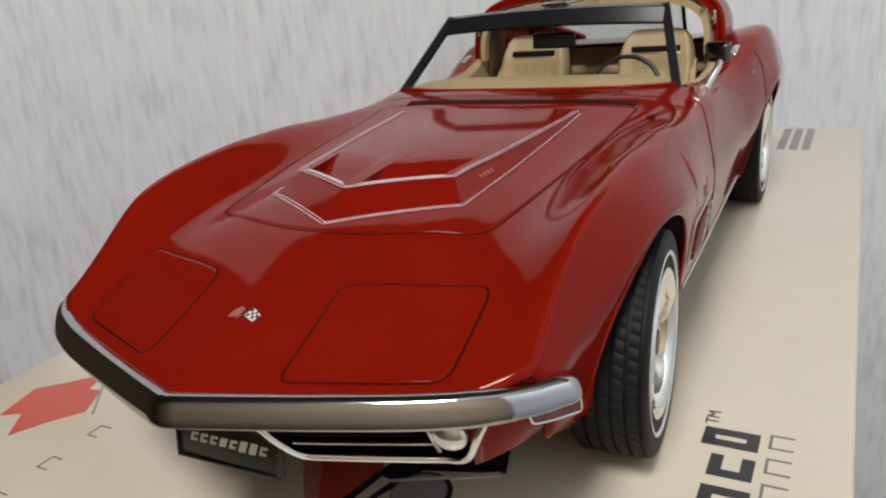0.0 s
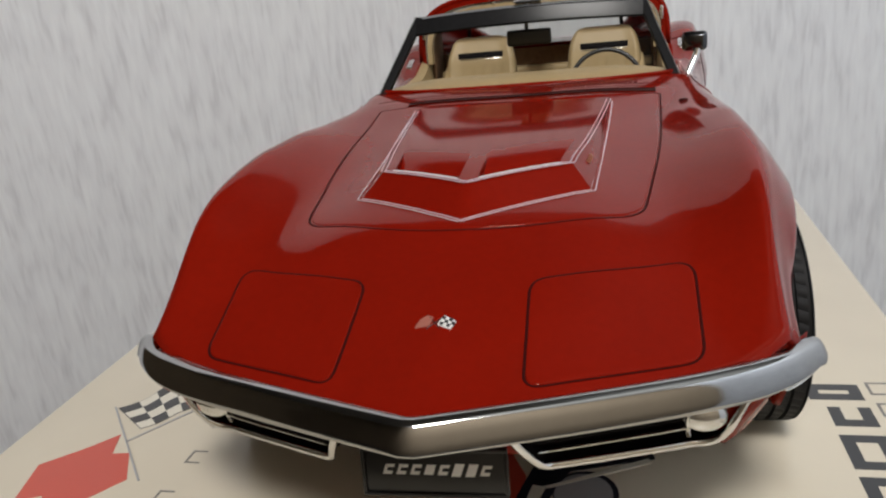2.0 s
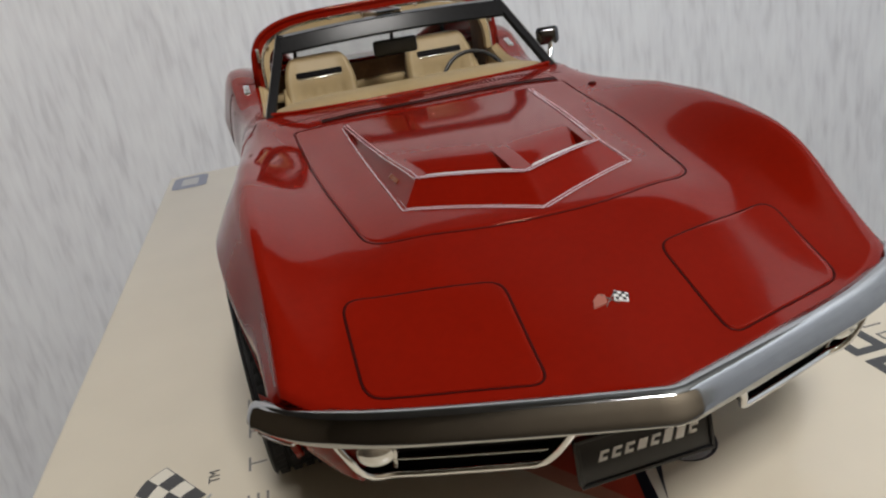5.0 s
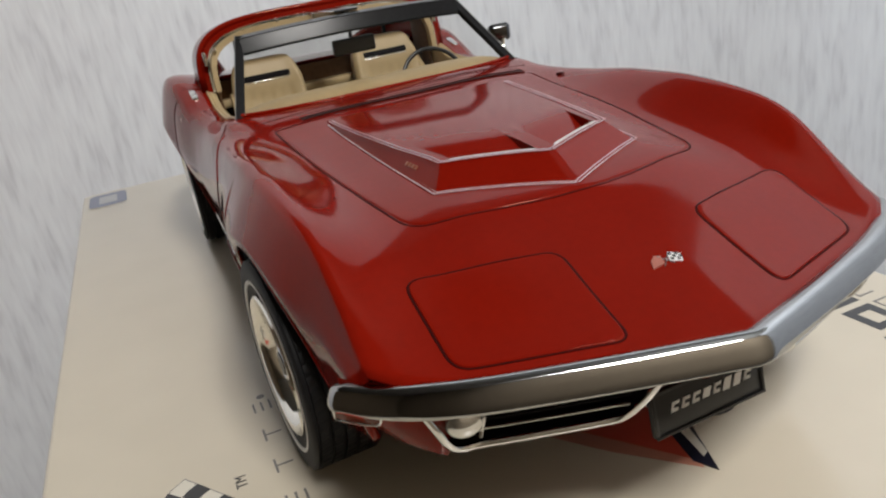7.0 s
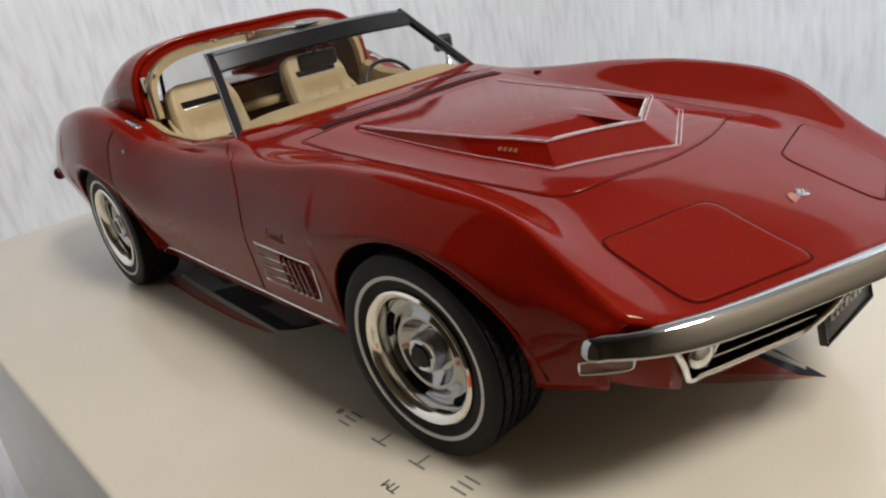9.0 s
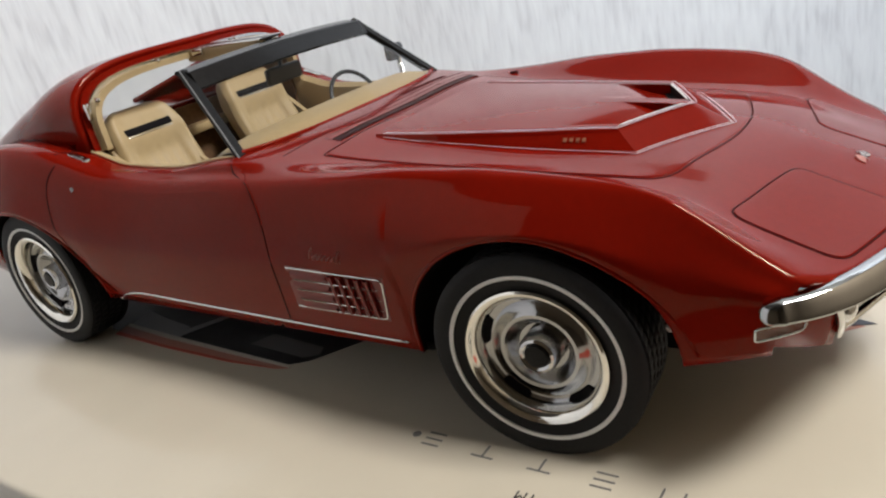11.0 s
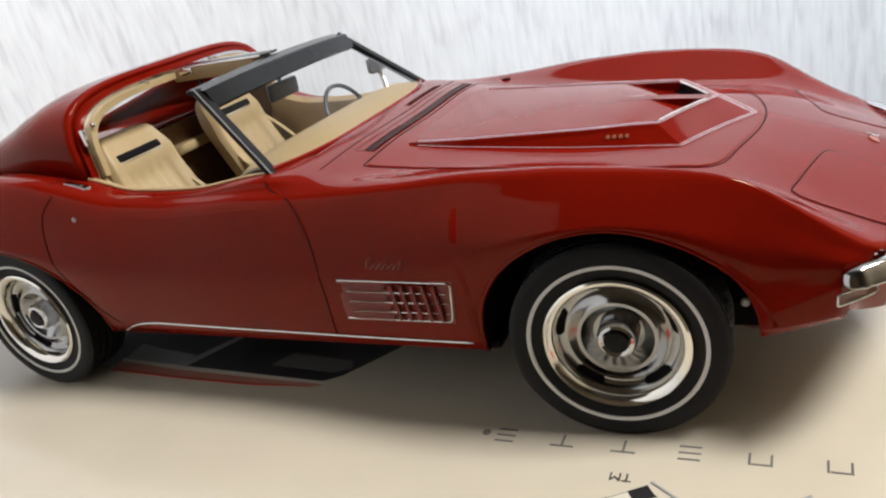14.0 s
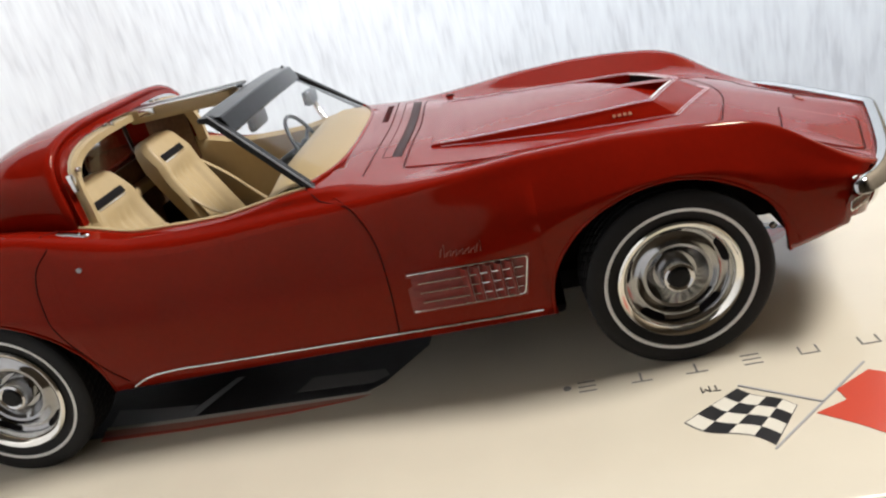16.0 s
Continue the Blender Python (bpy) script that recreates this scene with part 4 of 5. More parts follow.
screen = thing("windscreen", "", "")
screen.parent = car
screen["label"] = "raked windscreen in a gloss black frame with bright edges"
normal = Vector((0, -16.1, 17.8)).normalized()
for s in (-1, 1):
    a, b = Vector((s * BASE_L.x, BASE_L.y, BASE_L.z)), Vector((s * TOP_L.x, TOP_L.y, TOP_L.z))
    across = (b - a).normalized().cross(normal).normalized()
    path = [along(a, b, t / 6) for t in range(-1, 7)]
    bar("pillar", path, across, 2.0, normal, 1.6, PILLAR_BLACK, "gloss black pillar", screen)
    for off in (1.05,) if s < 0 else (-1.05,):
        bar("pillar_trim", [p + across * off * (1 if across.x * s * off > 0 else -1) + normal * 0.65 for p in path], across, 0.18, normal, 0.3, TRIM, "bright edge", screen)
arc = [Vector((x, 83.0 - 1.4 * (1 - (x / 28) ** 2), 62.4 + 0.9 * (1 - (x / 28) ** 2))) for x in np.linspace(-28.3, 28.3, 25)]
verts = []
shape = [(-4.5, -3.4), (-4.3, -3.1), (-2.7, -0.15), (-2.3, 0.1), (1.9, 0.5), (2.3, 0.3), (2.2, -0.4), (-0.8, -1.3), (-3.0, -3.2), (-4.1, -3.9)]
for p in arc:
    verts += [p + Vector((0, dy, dz)) for dy, dz in shape]
mesh_object("header_rail", verts, grid_faces(len(arc), len(shape), False, True) + [tuple(range(len(shape))), tuple(range((len(arc) - 1) * len(shape), len(arc) * len(shape)))[::-1]], GLOSS_BLACK, screen, "gloss black header rail", True, 25)
tube("header_trim", [p + Vector((0, 2.3, 0.2)) for p in arc], 0.16, DULL_CHROME, screen, False, 6, 1.0, "bright edge")
for x, w in ((0.0, 1.2), (-19, 1.0), (19, 1.0)):
    bm = box_bm(x - w, x + w, 83.6, 85.4, 62.4 if x else 63.0, 63.3 if x else 63.9, 0.3)
    part("roof_catch", bm, CHROME, screen)
verts = []
for i in range(25):
    f = i / 24 * 2 - 1
    for j in range(9):
        t = j / 8
        x = f * (33.6 * (1 - t) + 27.6 * t)
        y = (60.0 + 5.2 * f ** 4) * (1 - t) + (82.6 - 1.4 * (1 - f * f)) * t
        z = (46.8 + 0.2 * (1 - f * f)) * (1 - t) + (62.0 + 0.9 * (1 - f * f)) * t
        verts.append((x, y, z))
glass = mesh_object("glass", verts, grid_faces(25, 9), GLASS, screen, "clear glass")
glass.visible_shadow = False
foot = [Vector((x, 59.8 + 5.2 * (x / 34) ** 4, 46.9)) for x in np.linspace(-34, 34, 30)]
tube("screen_foot", foot, 0.45, RED, screen, False, 8)


def hoop_point(a, grow=0.0, y=114.0):
    """A point of the roof hoop; a runs from -1 (car's right) to 1."""
    w = a * math.pi / 2
    cx, cz = math.copysign(abs(math.sin(w)) ** 0.5, w), max(math.cos(w), 0.0) ** 0.5
    return Vector((cx * (35.2 + grow), y + 1.5 * math.sin(abs(w) * 2), 48.0 + (17.4 + grow) * cz))


def roof_shell():
    top = pchip((114, 122, 130, 142, 160, 180), (65.6, 65.2, 63.6, 59.4, 53.5, 47.5))
    half = pchip((114, 125, 140, 160, 180), (35.4, 35.4, 34.0, 30.5, 26.0))
    base = pchip((114, 125, 140, 160, 180), (48.0, 50.0, 50.0, 48.0, 44.0))
    verts, n, m = [], 34, 18
    for i in range(n + 1):
        y = 113.6 + 66 * (i / n)
        for j in range(-m, m + 1):
            w = j / m * math.pi / 2
            cx, cz = math.copysign(abs(math.sin(w)) ** 0.5, w), max(math.cos(w), 0.0) ** 0.5
            lead = 1.5 * math.sin(abs(w) * 2) * max(0, 1 - i / 12)
            verts.append((cx * float(half(y)), y + lead, float(base(y)) + (float(top(y)) - float(base(y))) * cz))
    w = 2 * m + 1
    faces = [f for k, f in enumerate(grid_faces(n + 1, w)) if k // (w - 1) < 8 or abs(k % (w - 1) + 0.5 - m) > 0.52 * m]
    ob = mesh_object("roof", verts, faces, RED, car, "red roof hoop with rear buttresses")
    sol = ob.modifiers.new("thickness", "SOLIDIFY")
    sol.thickness, sol.offset = 1.5 * MM, -1
    return ob


roof = roof_shell()
arch = [i / 24 - 1 for i in range(49)]


def hoop_band(name, y0, y1, g0, g1, mat, label):
    verts = []
    for a in arch:
        for y, g in ((y0, g0), (y1, g0), (y1, g1), (y0, g1)):
            verts.append(hoop_point(a, g, y))
    return mesh_object(name, verts, grid_faces(len(arch), 4, False, True), mat, roof, label, True, 30)


hoop_band("hoop_front", 112.6, 114.2, 0.3, -1.6, RED, "red front edge of the roof")
hoop_band("hoop_chrome", 111.9, 112.9, -0.9, -1.6, CHROME, "thin bright seal strip")
hoop_band("hoop_trim", 110.6, 113.4, -1.7, -3.1, TAN, "tan padded trim inside the hoop")
for a in (-0.66, -0.09, 0.09, 0.66):
    p = hoop_point(a, -1.0, 112.2)
    part("catch", box_bm(p.x * 0.985 - 0.4, p.x * 0.985 + 0.4, 110.9, 112.0, p.z - 1.1, p.z - 0.1, 0.25), CHROME, roof)
for s in (-1, 1):
    part("hoop_catch", box_bm(s * 34.3 - 0.5, s * 34.3 + 0.5, 111.2, 112.6, 55.2, 59.0, 0.3), CHROME, roof, "bright catch at the foot of the hoop")
part("t_bar", box_bm(-3.6, 3.6, 86.5, 112, 61.2, 64.4, 0.7, 3), TAN, roof, "tan bar along the middle of the open roof")
for s in (-1, 1):
    part("bar_trim", box_bm(s * 3.3 - 0.3, s * 3.3 + 0.3, 84.5, 112, 64.1, 64.6, 0.12), CHROME, roof)
part("bar_top", box_bm(-3.0, 3.0, 84, 112, 64.0, 64.5, 0.2), GLOSS_BLACK, roof)
part("bar_catch", box_bm(-4.2, -3.4, 105.0, 109.0, 62.6, 64.2, 0.2), CHROME, roof)
back_pane = part("rear_glass", box_bm(-24, 24, 128.0, 128.6, 48, 62.5, 0.1), GLASS, roof, "clear upright rear window")
back_pane.visible_shadow = False
tube("rear_seal", [(-24, 128.6, 50), (-23, 128.6, 60), (-19, 128.6, 62.6), (0, 128.6, 64), (19, 128.6, 62.6), (23, 128.6, 60), (24, 128.6, 50)], 0.6, BLACK, roof)

# ---- cabin ----
part("cabin_floor", box_bm(-34, 34, 62, 131, 14, 17), TAN_DARK, car)
part("rear_bulkhead", box_bm(-33, 33, 127, 128, 16, 49), TAN_DARK, car)
part("rear_shelf", box_bm(-33, 33, 122.5, 127, 41.5, 44.0, 0.8), TAN, car, "tan shelf behind the seats")
for s in (-1, 1):
    part("quarter_trim", box_bm(s * 32.6 - 0.5, s * 32.6 + 0.5, 114.5, 127, 40, 56.5, 0.3), TAN_DARK, car, "dark inner trim behind the hoop")
part("front_bulkhead", box_bm(-33, 33, 60, 63, 15, 44), DARK, car)


def belt_trim(s):
    """The tan inner edge of the door top."""
    verts = []
    for y in np.linspace(66, 117, 26):
        x, z = float(valley_x(y)), float(valley_z(y))
        for dx, dz in ((-0.2, 0.0), (-0.9, 0.25), (-2.2, -0.6), (-2.6, -4), (-2.4, -28), (-0.6, -28)):
            verts.append((s * (x + dx), y, z + dz))
    mesh_object("door_card", verts, grid_faces(26, 6), TAN, car, "tan padded door card", True, 50)
    tube("belt_seal", [(s * (float(valley_x(y)) - 0.1), y, float(valley_z(y)) + 0.02) for y in np.linspace(66, 117, 26)], 0.3, TAN, car, False, 6)


for s in (-1, 1):
    belt_trim(s)


def dash():
    verts = []
    for i in range(33):
        f = i / 32 * 2 - 1
        x = 33.8 * f
        y0 = 60.0 + 5.2 * f ** 4
        for y, z in ((y0, 46.9), (y0 + 2.5, 47.9 - 1.2 * abs(f) ** 6), (69.5, 48.7 - 2.0 * abs(f) ** 6), (73.8, 47.6 - 2.0 * abs(f) ** 6), (76.0, 44.6), (75.8, 39.0), (72.5, 34.0), (67, 31)):
            verts.append((x, y, z))
    return mesh_object("dashboard", verts, grid_faces(33, 8), TAN, car, "tan padded dashboard", True, 60)


dash()
part("glove_panel", box_bm(-30, -8, 74.8, 76.0, 36.5, 41.5, 0.5), TAN, car)
part("gauge_pod", box_bm(-5, 5, 74.5, 77.5, 30, 43, 1.2, 3), BLACK, car, "black centre gauge panel")
part("console", box_bm(-5.5, 5.5, 76, 118, 17, 27.5, 1.5, 3), TAN, car, "tan centre console")
part("console_top", box_bm(-3.6, 3.6, 80, 104, 27.2, 28.2, 0.4), BLACK, car)
stick = bmesh.new()
bmesh.ops.create_uvsphere(stick, u_segments=14, v_segments=10, radius=1.2)
bmesh.ops.translate(stick, verts=stick.verts[:], vec=(0, 86, 36))
part("gear_knob", stick, BLACK, car)
tube("gear_lever", [(0, 85, 28), (0, 86, 35.4)], 0.35, CHROME, car)


def seat_back(cx):
    """A high bucket back with a rolled rim and upright pleats."""
    rows, cols, verts = 26, 33, []
    for i in range(rows):
        v = i / (rows - 1)
        z = 32.8 * v
        half = 10.8 - 0.4 * v - 2.6 * max(0.0, (v - 0.6) / 0.4) ** 2.5
        if v > 0.93:
            half *= math.sqrt(max(0.06, 1 - ((v - 0.93) / 0.075) ** 2 * 0.55))
        for j in range(cols):
            f = j / (cols - 1) * 2 - 1
            bolster = 1.6 * max(0.0, (abs(f) - 0.55) / 0.45) ** 1.5 * (1 - max(0, v - 0.75) * 3.5)
            edge = 2.4 * max(0.0, (abs(f) - 0.86) / 0.14) ** 2 + 2.4 * max(0.0, (v - 0.93) / 0.07) ** 2
            pleat = 0.5 * abs(math.sin(f * math.pi * 3.5)) if abs(f) < 0.6 and v < 0.68 else 0.0
            head = 0.9 * min(max((v - 0.62) / 0.14, 0.0), 1.0)
            hollow = 1.2 * min(max((0.66 - abs(f)) / 0.14, 0.0), 1.0) * min(max((0.7 - v) / 0.08, 0.0), 1.0)
            verts.append((cx + f * half, -2.2 - bolster - pleat - head + edge + hollow, z))
    front = len(verts)
    for i in range(rows):
        for j in range(cols):
            x, y, z = verts[i * cols + j]
            f = j / (cols - 1) * 2 - 1
            v = i / (rows - 1)
            verts.append((x, 2.6 - 1.2 * f * f - 1.0 * max(0, v - 0.8) * 5, z))
    faces = grid_faces(rows, cols) + [q[::-1] for q in grid_faces(rows, cols, base=front)]
    for i in range(rows - 1):
        for j in (0, cols - 1):
            a, b = i * cols + j, (i + 1) * cols + j
            faces.append((a, b, front + b, front + a))
    for j in range(cols - 1):
        a = (rows - 1) * cols + j
        faces.append((a, a + 1, front + a + 1, front + a))
    return verts, faces


def seat(cx):
    st = thing("seat", "", "")
    st.parent = car
    st["label"] = "tan pleated bucket seat with a dark headrest slot"
    bm = box_bm(cx - 10.6, cx + 10.6, 83, 108, 19, 27.5, 3, 4)
    part("seat_cushion", bm, TAN, st)
    for k in range(5):
        x = cx - 5 + k * 2.5
        part("cushion_pleat", box_bm(x - 0.9, x + 0.9, 85, 106, 27.2, 28.1, 0.4), TAN, st)
    turn = Matrix.Translation((0, 107.0, 24.4)) @ Matrix.Rotation(radians(-26), 4, "X")
    verts, faces = seat_back(cx)
    mesh_object("seat_back", [turn @ Vector(v) for v in verts], faces, TAN, st, "tan pleated seat back", True, 60)
    slot = box_bm(cx - 6.9, cx + 6.9, -3.4, -2.4, 25.0, 26.9, 0.3)
    bmesh.ops.transform(slot, matrix=turn, verts=slot.verts[:])
    part("headrest_slot", slot, DARK, st, "black slot below the headrest")
    rim = box_bm(cx - 6.9, cx + 6.9, -3.2, -2.4, 24.6, 24.85, 0.08)
    bmesh.ops.transform(rim, matrix=turn, verts=rim.verts[:])
    part("slot_trim", rim, DULL_CHROME, st, "bright slot edge")
    return st


seat(-18.3)
seat(18.3)
for s in (-1, 1):
    tube("seat_belt", spline([(s * 28.5, 117, 46), (s * 29.5, 108, 38), (s * 30, 100, 29), (s * 29, 94, 24)], 6), 1.0, TAN, car, False, 6, 0.3)
    part("belt_buckle", box_bm(-1.3 + s * 8.2, 1.3 + s * 8.2, 95, 99, 28.4, 30.6, 0.5), TAN, car)
    tube("belt_strap", spline([(s * 9.5, 113, 40.5), (s * 8.6, 106, 34), (s * 8.2, 97, 29.5)], 6), 0.9, TAN, car, False, 6, 0.35)

# steering wheel
wheel_turn = Matrix.Translation((19.0, 79.0, 43.2)) @ Matrix.Rotation(radians(66), 4, "X")
sw = thing("steering_wheel", "", "")
sw.parent = car
sw["label"] = "thin black steering wheel with slotted spokes"
ring = [wheel_turn @ Vector((8.6 * math.cos(a), 8.6 * math.sin(a), 0)) for a in np.linspace(0, 2 * math.pi, 49)[:-1]]
tube("steering_rim", ring, 0.55, BLACK, sw, True, 10)
for a in (math.pi / 2 * 3, 0.35, math.pi - 0.35):
    spoke = [wheel_turn @ Vector((r * math.cos(a), r * math.sin(a), -0.8 * (1 - r / 8.5))) for r in (1.2, 4, 8.4)]
    tube("spoke", spoke, 0.6, BLACK, sw, False, 8, 0.35)
hub = bmesh.new()
bmesh.ops.create_cone(hub, cap_ends=True, segments=24, radius1=1.9, radius2=1.5, depth=1.6)
bmesh.ops.transform(hub, matrix=wheel_turn, verts=hub.verts[:])
part("steering_hub", hub, BLACK, sw)
tube("steering_column", [wheel_turn @ Vector((0, 0, -0.5)), wheel_turn @ Vector((0, 0, -9))], 1.3, BLACK, sw, False, 12)

# inside mirror
im = thing("inside_mirror", "", "")
im.parent = car
im["label"] = "black inside mirror on a short stem"
part("mirror_shell", box_bm(-5.6, 5.8, 82.6, 84.2, 53.6, 57.6, 0.7, 3), BLACK, im)
part("mirror_glass", box_bm(-5.0, 5.2, 84.15, 84.4, 54.1, 57.1, 0.1), CHROME, im)
tube("mirror_stem", [(-0.4, 83.4, 57.0), (-0.4, 82.6, 61.6)], 0.5, BLACK, im)

# door mirror on the driver's side
dm = thing("door_mirror", "", "")
dm.parent = car
dm["label"] = "chrome door mirror, dark reflection put into its colour, on a bright stalk"
shell = box_bm(-3.0, 3.0, -1.3, 1.1, -2.3, 2.3, 1.1, 4)
for v in shell.verts:
    if v.co.y < 0:
        v.co.x, v.co.z = v.co.x * (1 + 0.12 * v.co.y), v.co.z * (1 + 0.16 * v.co.y)
bmesh.ops.rotate(shell, verts=shell.verts[:], matrix=Matrix.Rotation(radians(-12), 3, "Z"))
bmesh.ops.translate(shell, verts=shell.verts[:], vec=(40.2, 80.6, 51.6))
part("mirror_head", shell, DARK_REFLECTION, dm, "chrome mirror housing, dark reflection put into its colour")
face = box_bm(-2.6, 2.6, 1.1, 1.25, -1.9, 1.9, 0.05)
bmesh.ops.rotate(face, verts=face.verts[:], matrix=Matrix.Rotation(radians(-12), 3, "Z"))
bmesh.ops.translate(face, verts=face.verts[:], vec=(40.2, 80.6, 51.6))
part("mirror_glass", face, CHROME, dm)
tube("mirror_stalk", spline([(40.9, 80.2, 49.9), (40.4, 79.6, 48.0), (39.3, 78.4, 45.8), (38.4, 77.4, 43.9)], 5), 0.85, CHROME, dm, False, 10)
part("mirror_foot", box_bm(36.9, 39.6, 75.4, 79.4, 43.5, 44.4, 0.4), CHROME, dm)

# rear corner bumpers
for s in (-1, 1):
    path = spline([(s * 44.2, 186, 29.6), (s * 43.4, 193, 29.6), (s * 40.5, 199, 29.4), (s * 33, 203, 29.2), (s * 20, 205, 29.0)], 6)
    tube("rear_bumper", path, 1.9, CHROME, car, False, 10, 1.1, "chrome corner bumper")
tail_panel = []
for i in range(25):
    x = -38 + 76 * i / 24
    for t in np.linspace(0, 1, 6):
        tail_panel.append((x * (1 - 0.08 * t), 203 - 0.004 * x * x + 1.0 * math.sin(math.pi * t), float(top_z(min(abs(x), 33), 202.5)) + (20 - float(top_z(min(abs(x), 33), 202.5))) * t))
mesh_object("tail_panel", tail_panel, grid_faces(25, 6), RED, car)
# small bright drain behind the front arch lip
bm = bmesh.new()
bmesh.ops.create_uvsphere(bm, u_segments=12, v_segments=8, radius=0.7)
bmesh.ops.translate(bm, verts=bm.verts[:], vec=(-39.2, -19.2, 21.8))
part("arch_bolt", bm, WHITE, car)

# ---- the box under the car ----
box = thing("display_box", "cream cardboard box with printed letters and flags, lying flat", "box", (0, 0, 0))
part("carton", box_bm(-87.5, 73.2, -78, 252, -130, 0, 1.2, 3), CARD, box)


def printed(name, outline, mat, layer=1, label=""):
    return flat_shape(name, outline, -0.05, mat, box, label, 0.05 + 0.05 * layer)


def bar_print(x0, x1, y0, y1, mat, layer=1, name="printed_bar"):
    return printed(name, [(x0, y0), (x1, y0), (x1, y1), (x0, y1)], mat, layer)


# a word in spaced thin letters, as bars
for k in range(8):
    y = 20.1 - k * 10.25 - (0.4 if k > 4 else 0)
    if k in (1, 2):
        bar_print(-50.4, -50.0, y - 2.0, y + 2.0, INK_GREY)
        bar_print(-50.0, -47.3, y - 0.2, y + 0.2, INK_GREY)
    elif k in (0, 3):
        for dx in (-1.5, 0.0, 1.5):
            bar_print(-49.1 + dx, -48.7 + dx, y - 1.7, y + 1.7, INK_GREY)
    else:
        for dy in (-1.7, 1.4):
            bar_print(-50.2, -47.5, y + dy, y + dy + 0.35, INK_GREY)
        bar_print(-50.2, -49.8, y - 1.3, y + 1.3, INK_GREY)
printed("printed_dot", [(-48.6 + 0.8 * math.cos(a), 23.9 + 0.8 * math.sin(a)) for a in np.linspace(0, 2 * math.pi, 13)[:-1]], INK_GREY)


def small_word(body, x, y, size, mat):
    """A small word printed on the lid, read along the car."""
    data = bpy.data.curves.new("printed_letters", "FONT")
    data.body, data.size, data.extrude, data.align_x, data.align_y = body, size * MM, 0.03 * MM, "CENTER", "CENTER"
    data.materials.append(mat)
    ob = new("printed_letters", data)
    ob.parent = box
    ob.location, ob.rotation_euler = (x * MM, y * MM, 0.06 * MM), (0, 0, radians(90))


small_word("TM", -56.0, -1.2, 2.6, INK)
# big black word and a thin one beside it, as blocks
for y0, y1, x0, x1 in ((1.8, 6.8, 51.6, 60.0), (-6.0, -0.4, 53.6, 60.0), (-17.0, -8.4, 53.4, 60.2), (-27.0, -18.8, 53.4, 60.2), (-34.2, -29.0, 51.6, 60.0), (-44.4, -36.0, 53.4, 60.2), (-54.6, -46.2, 53.4, 60.2)):
    bar_print(x0, x0 + 1.9, y0, y1, INK)
    bar_print(x1 - 1.9, x1, y0, y1, INK)
    bar_print(x0 + 1.9, x1 - 1.9, y0, y0 + 1.9, INK)
    if x0 > 53.5:
        continue
    bar_print(x0 + 1.9, x1 - 1.9, y1 - 1.9, y1, INK)
for k in range(10):
    y = 5.6 - k * 6.6
    bar_print(61.3, 61.75, y - 2.0, y + 2.0, INK_GREY)
    bar_print(61.75, 64.9, y + 1.55, y + 2.0, INK_GREY)
    bar_print(61.75, 64.9, y - 2.0, y - 1.55, INK_GREY)
small_word("TM", 52.4, 9.8, 3.0, INK)
# small line of writing near the rear edge
for k in range(3):
    bar_print(43.6 + k * 4.4, 46.6 + k * 4.4, 207, 246, INK_GREY)
printed("printed_patch", rounded([(-84.6, 224), (-69.5, 224), (-69.5, 247), (-84.6, 247)], 3.0, 4), INK_BLUE)
bar_print(-80.6, -73.4, 229, 242, INK_SILVER, 2)


# crossed flags: chequered and red, on thin staffs
def flag_point(u, v):
    """A place on the waving chequered flag; u along its top, v towards its tip."""
    a, b, c, d = Vector((-57.2, -5.6)), Vector((-64.4, -13.4)), Vector((-64.4, 5.4)), Vector((-73.4, -6.9))
    p = (a * (1 - u) + b * u) * (1 - v) + (c * (1 - u) + d * u) * v
    return p + Vector((-0.74, 0.67)) * 0.9 * math.sin(u * 2 * math.pi) * (0.5 + 0.5 * v)


def flag_patch(u0, u1, v0, v1, mat, layer, n=4):
    edge = [(u0 + (u1 - u0) * i / n, v0) for i in range(n)] + [(u1, v0 + (v1 - v0) * i / n) for i in range(n)]
    edge += [(u1 - (u1 - u0) * i / n, v1) for i in range(n)] + [(u0, v1 - (v1 - v0) * i / n) for i in range(n)]
    printed("flag_check", [tuple(flag_point(u, v)) for u, v in edge], mat, layer)


flag_patch(0, 1, 0, 1, INK_GREY, 1, 10)
flag_patch(0.015, 0.985, 0.02, 0.98, PAPER, 2, 10)
for i in range(4):
    for j in range(4):
        if (i + j) % 2 == 0:
            flag_patch(i / 4 + 0.002, (i + 1) / 4 - 0.002, j / 4 + 0.002, (j + 1) / 4 - 0.002, INK, 3)


def staff(a, b, w=0.18):
    a, b = Vector(a), Vector(b)
    n = (b - a).normalized()
    n = Vector((-n.y, n.x)) * w
    printed("flag_staff", [tuple(a + n), tuple(b + n), tuple(b - n), tuple(a - n)], INK_SILVER, 4)


staff((-55.4, -27.8), (-74.2, -6.6))
staff((-56.4, -6.0), (-64.6, -17.6))
wave = [(-67.1, -15.4), (-64.9, -21.1), (-61.8, -20.7), (-57.7, -27.6), (-61.7, -33.1), (-64.9, -38.9), (-69.8, -32.7), (-73.7, -34.7), (-76.6, -25.1), (-71.3, -20.2)]
printed("red_flag", wave, INK_RED, 2, "red printed flag")

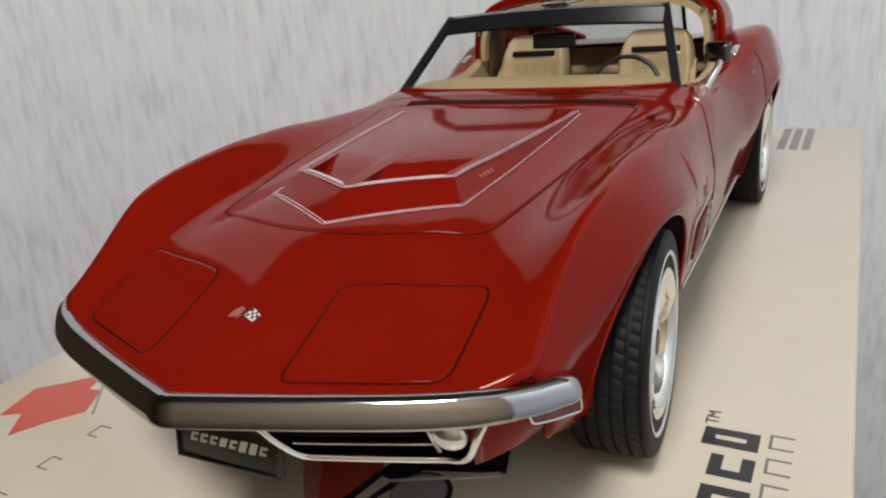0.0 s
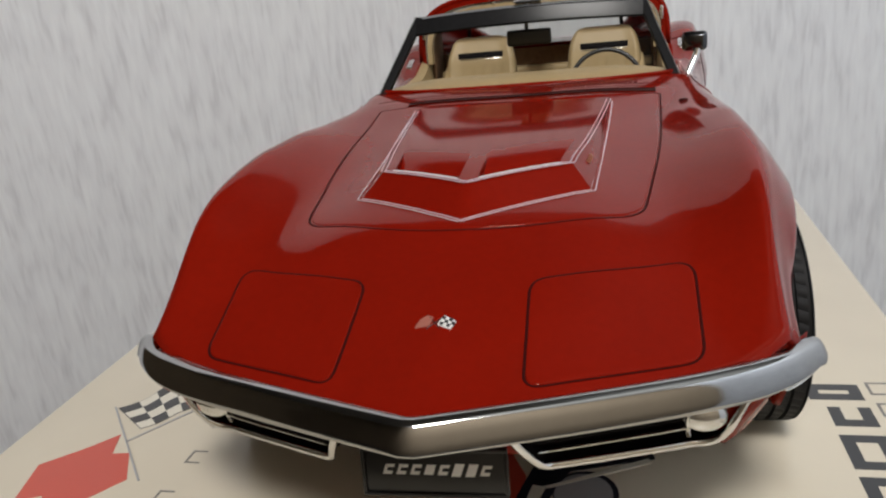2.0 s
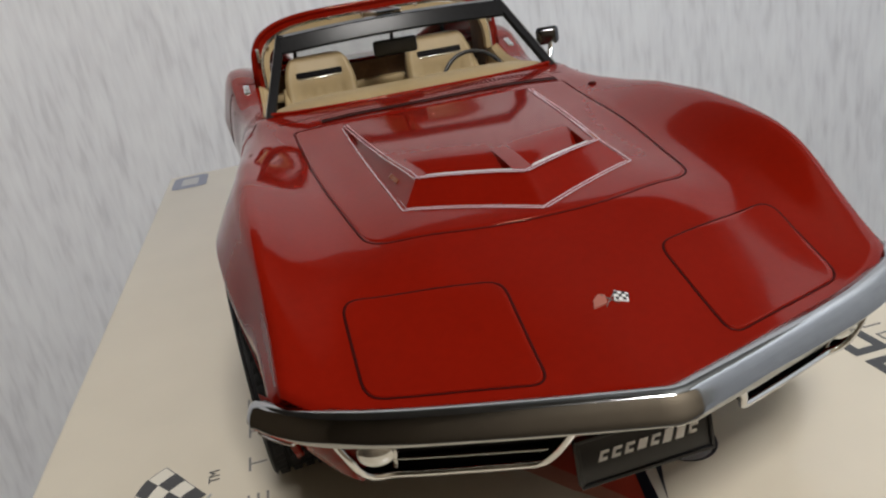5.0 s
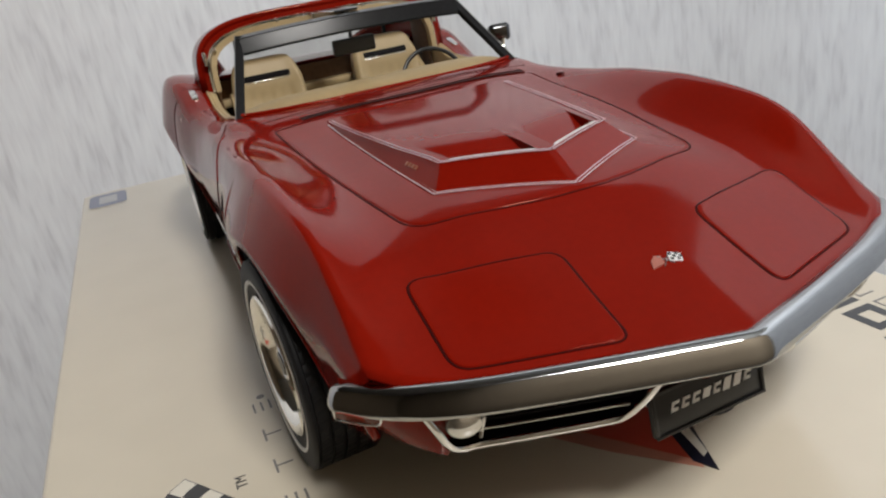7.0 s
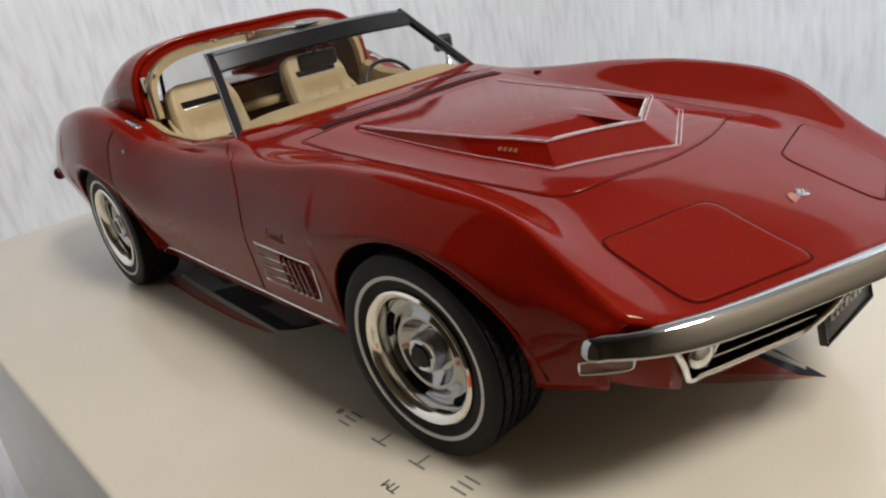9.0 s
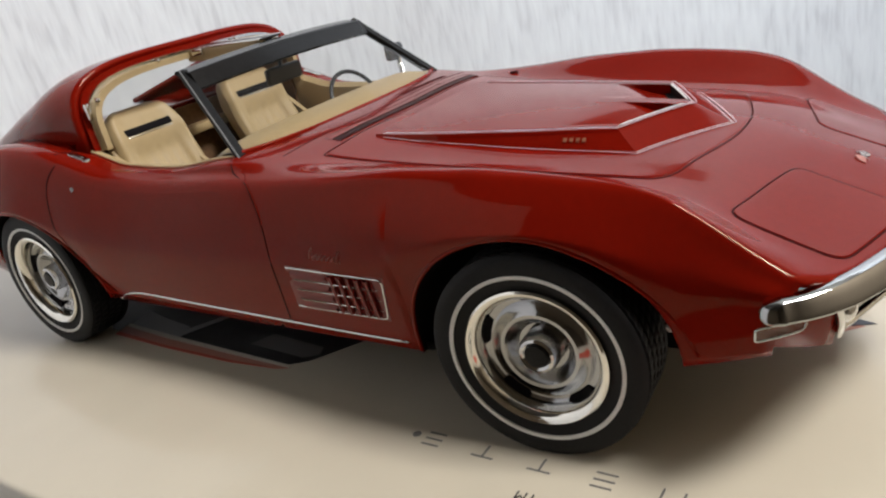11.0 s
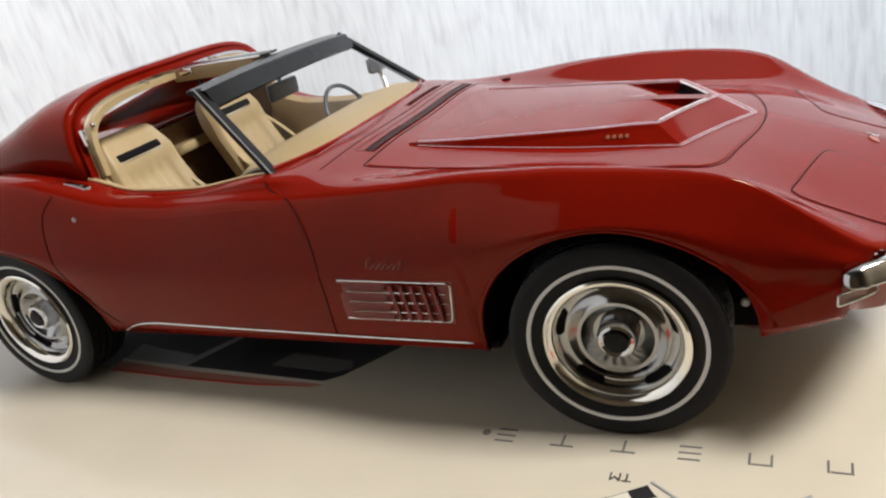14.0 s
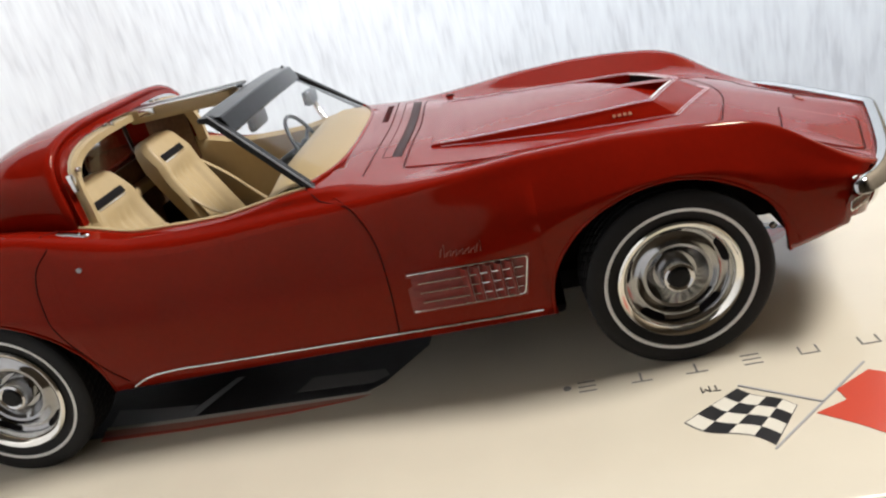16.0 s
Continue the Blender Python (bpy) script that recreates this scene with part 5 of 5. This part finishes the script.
# printed picture of a red car: dark flank with red edge, bonnet, lamp
printed("picture_flank", [(-37.6, 132), (-38.4, 100), (-38.6, 68), (-35.0, 62.5), (-22, 53.5), (18, 50), (18, 150), (-20, 160)], INK_DARK, 1, "dark part of a printed car picture")
printed("picture_edge", [(-35.2, 129.3), (-37.0, 108.9), (-38.0, 84.7), (-38.6, 65.1), (-39.6, 67.5), (-40.2, 82.9), (-39.8, 107.7), (-38.3, 128.4)], INK_PALE, 2, "pale red edge of a printed car picture")
printed("picture_line", [(-38.1, 128.5), (-39.6, 107.8), (-40.0, 82.9), (-39.5, 67.5), (-39.7, 68.7), (-40.8, 82.7), (-40.5, 107.5), (-39.4, 128.3)], INK_RED, 3)
printed("picture_line", [(-34.0, 129.5), (-35.5, 109.5), (-36.7, 85.1), (-37.7, 65.2), (-38.6, 65.1), (-38.0, 84.7), (-37.0, 108.9), (-35.3, 128.8)], PAPER, 3)
printed("picture_window", [(-33.8, 128.7), (-27.1, 129.6), (-29.1, 120.1), (-30.8, 107.8), (-35.4, 109.5)], INK_SILVER, 2, "grey printed window")
printed("picture_window", [(-32.9, 83.3), (-27.6, 80.5), (-29.4, 63.1), (-32.2, 61.7), (-34.2, 65.1)], INK_GREY, 2, "grey printed window")
printed("picture_line", [(-35.4, 109.9), (-21.4, 101.2), (-21.6, 99.3), (-35.7, 106.9)], INK_SILVER, 3)
printed("picture_bonnet", [(-11, -18), (-4.0, -28.6), (4.4, -38.8), (7.4, -31.0), (7.0, -22), (2, -12), (-6, -10)], INK_PALE, 1, "pale red bonnet of a printed car picture")
printed("picture_red", [(-8.0, -17), (-3.0, -24.8), (4.4, -36.6), (7.2, -29.0), (7.0, -22), (2, -12), (-4, -10)], INK_RED, 2, "red part of a printed car picture")
printed("picture_shade", [(4.0, -36.8), (5.6, -40.4), (8.4, -32.8), (13.5, -20.5), (26, -16.5), (24.0, -10), (10, -12), (6.8, -24.0)], INK_NAVY, 3, "dark part of a printed car picture")
printed("picture_lamp", [(15.6 + 4.2 * math.cos(a), -25.6 + 4.6 * math.sin(a)) for a in np.linspace(0, 2 * math.pi, 25)[:-1]], INK_SILVER, 3, "printed round lamp")
printed("picture_lamp_edge", [(15.9 + 4.7 * math.cos(a), -25.4 + 5.1 * math.sin(a)) for a in np.linspace(0, 2 * math.pi, 25)[:-1]], INK_NAVY, 2)
printed("picture_stripe", [(5.8, -37.0), (7.0, -36.4), (10.2, -24.6), (8.2, -24.2)], PAPER, 4)
printed("picture_stripe", [(9.6, -24.6), (10.6, -24.8), (25.4, -17.6), (25.0, -16.6)], PAPER, 4)
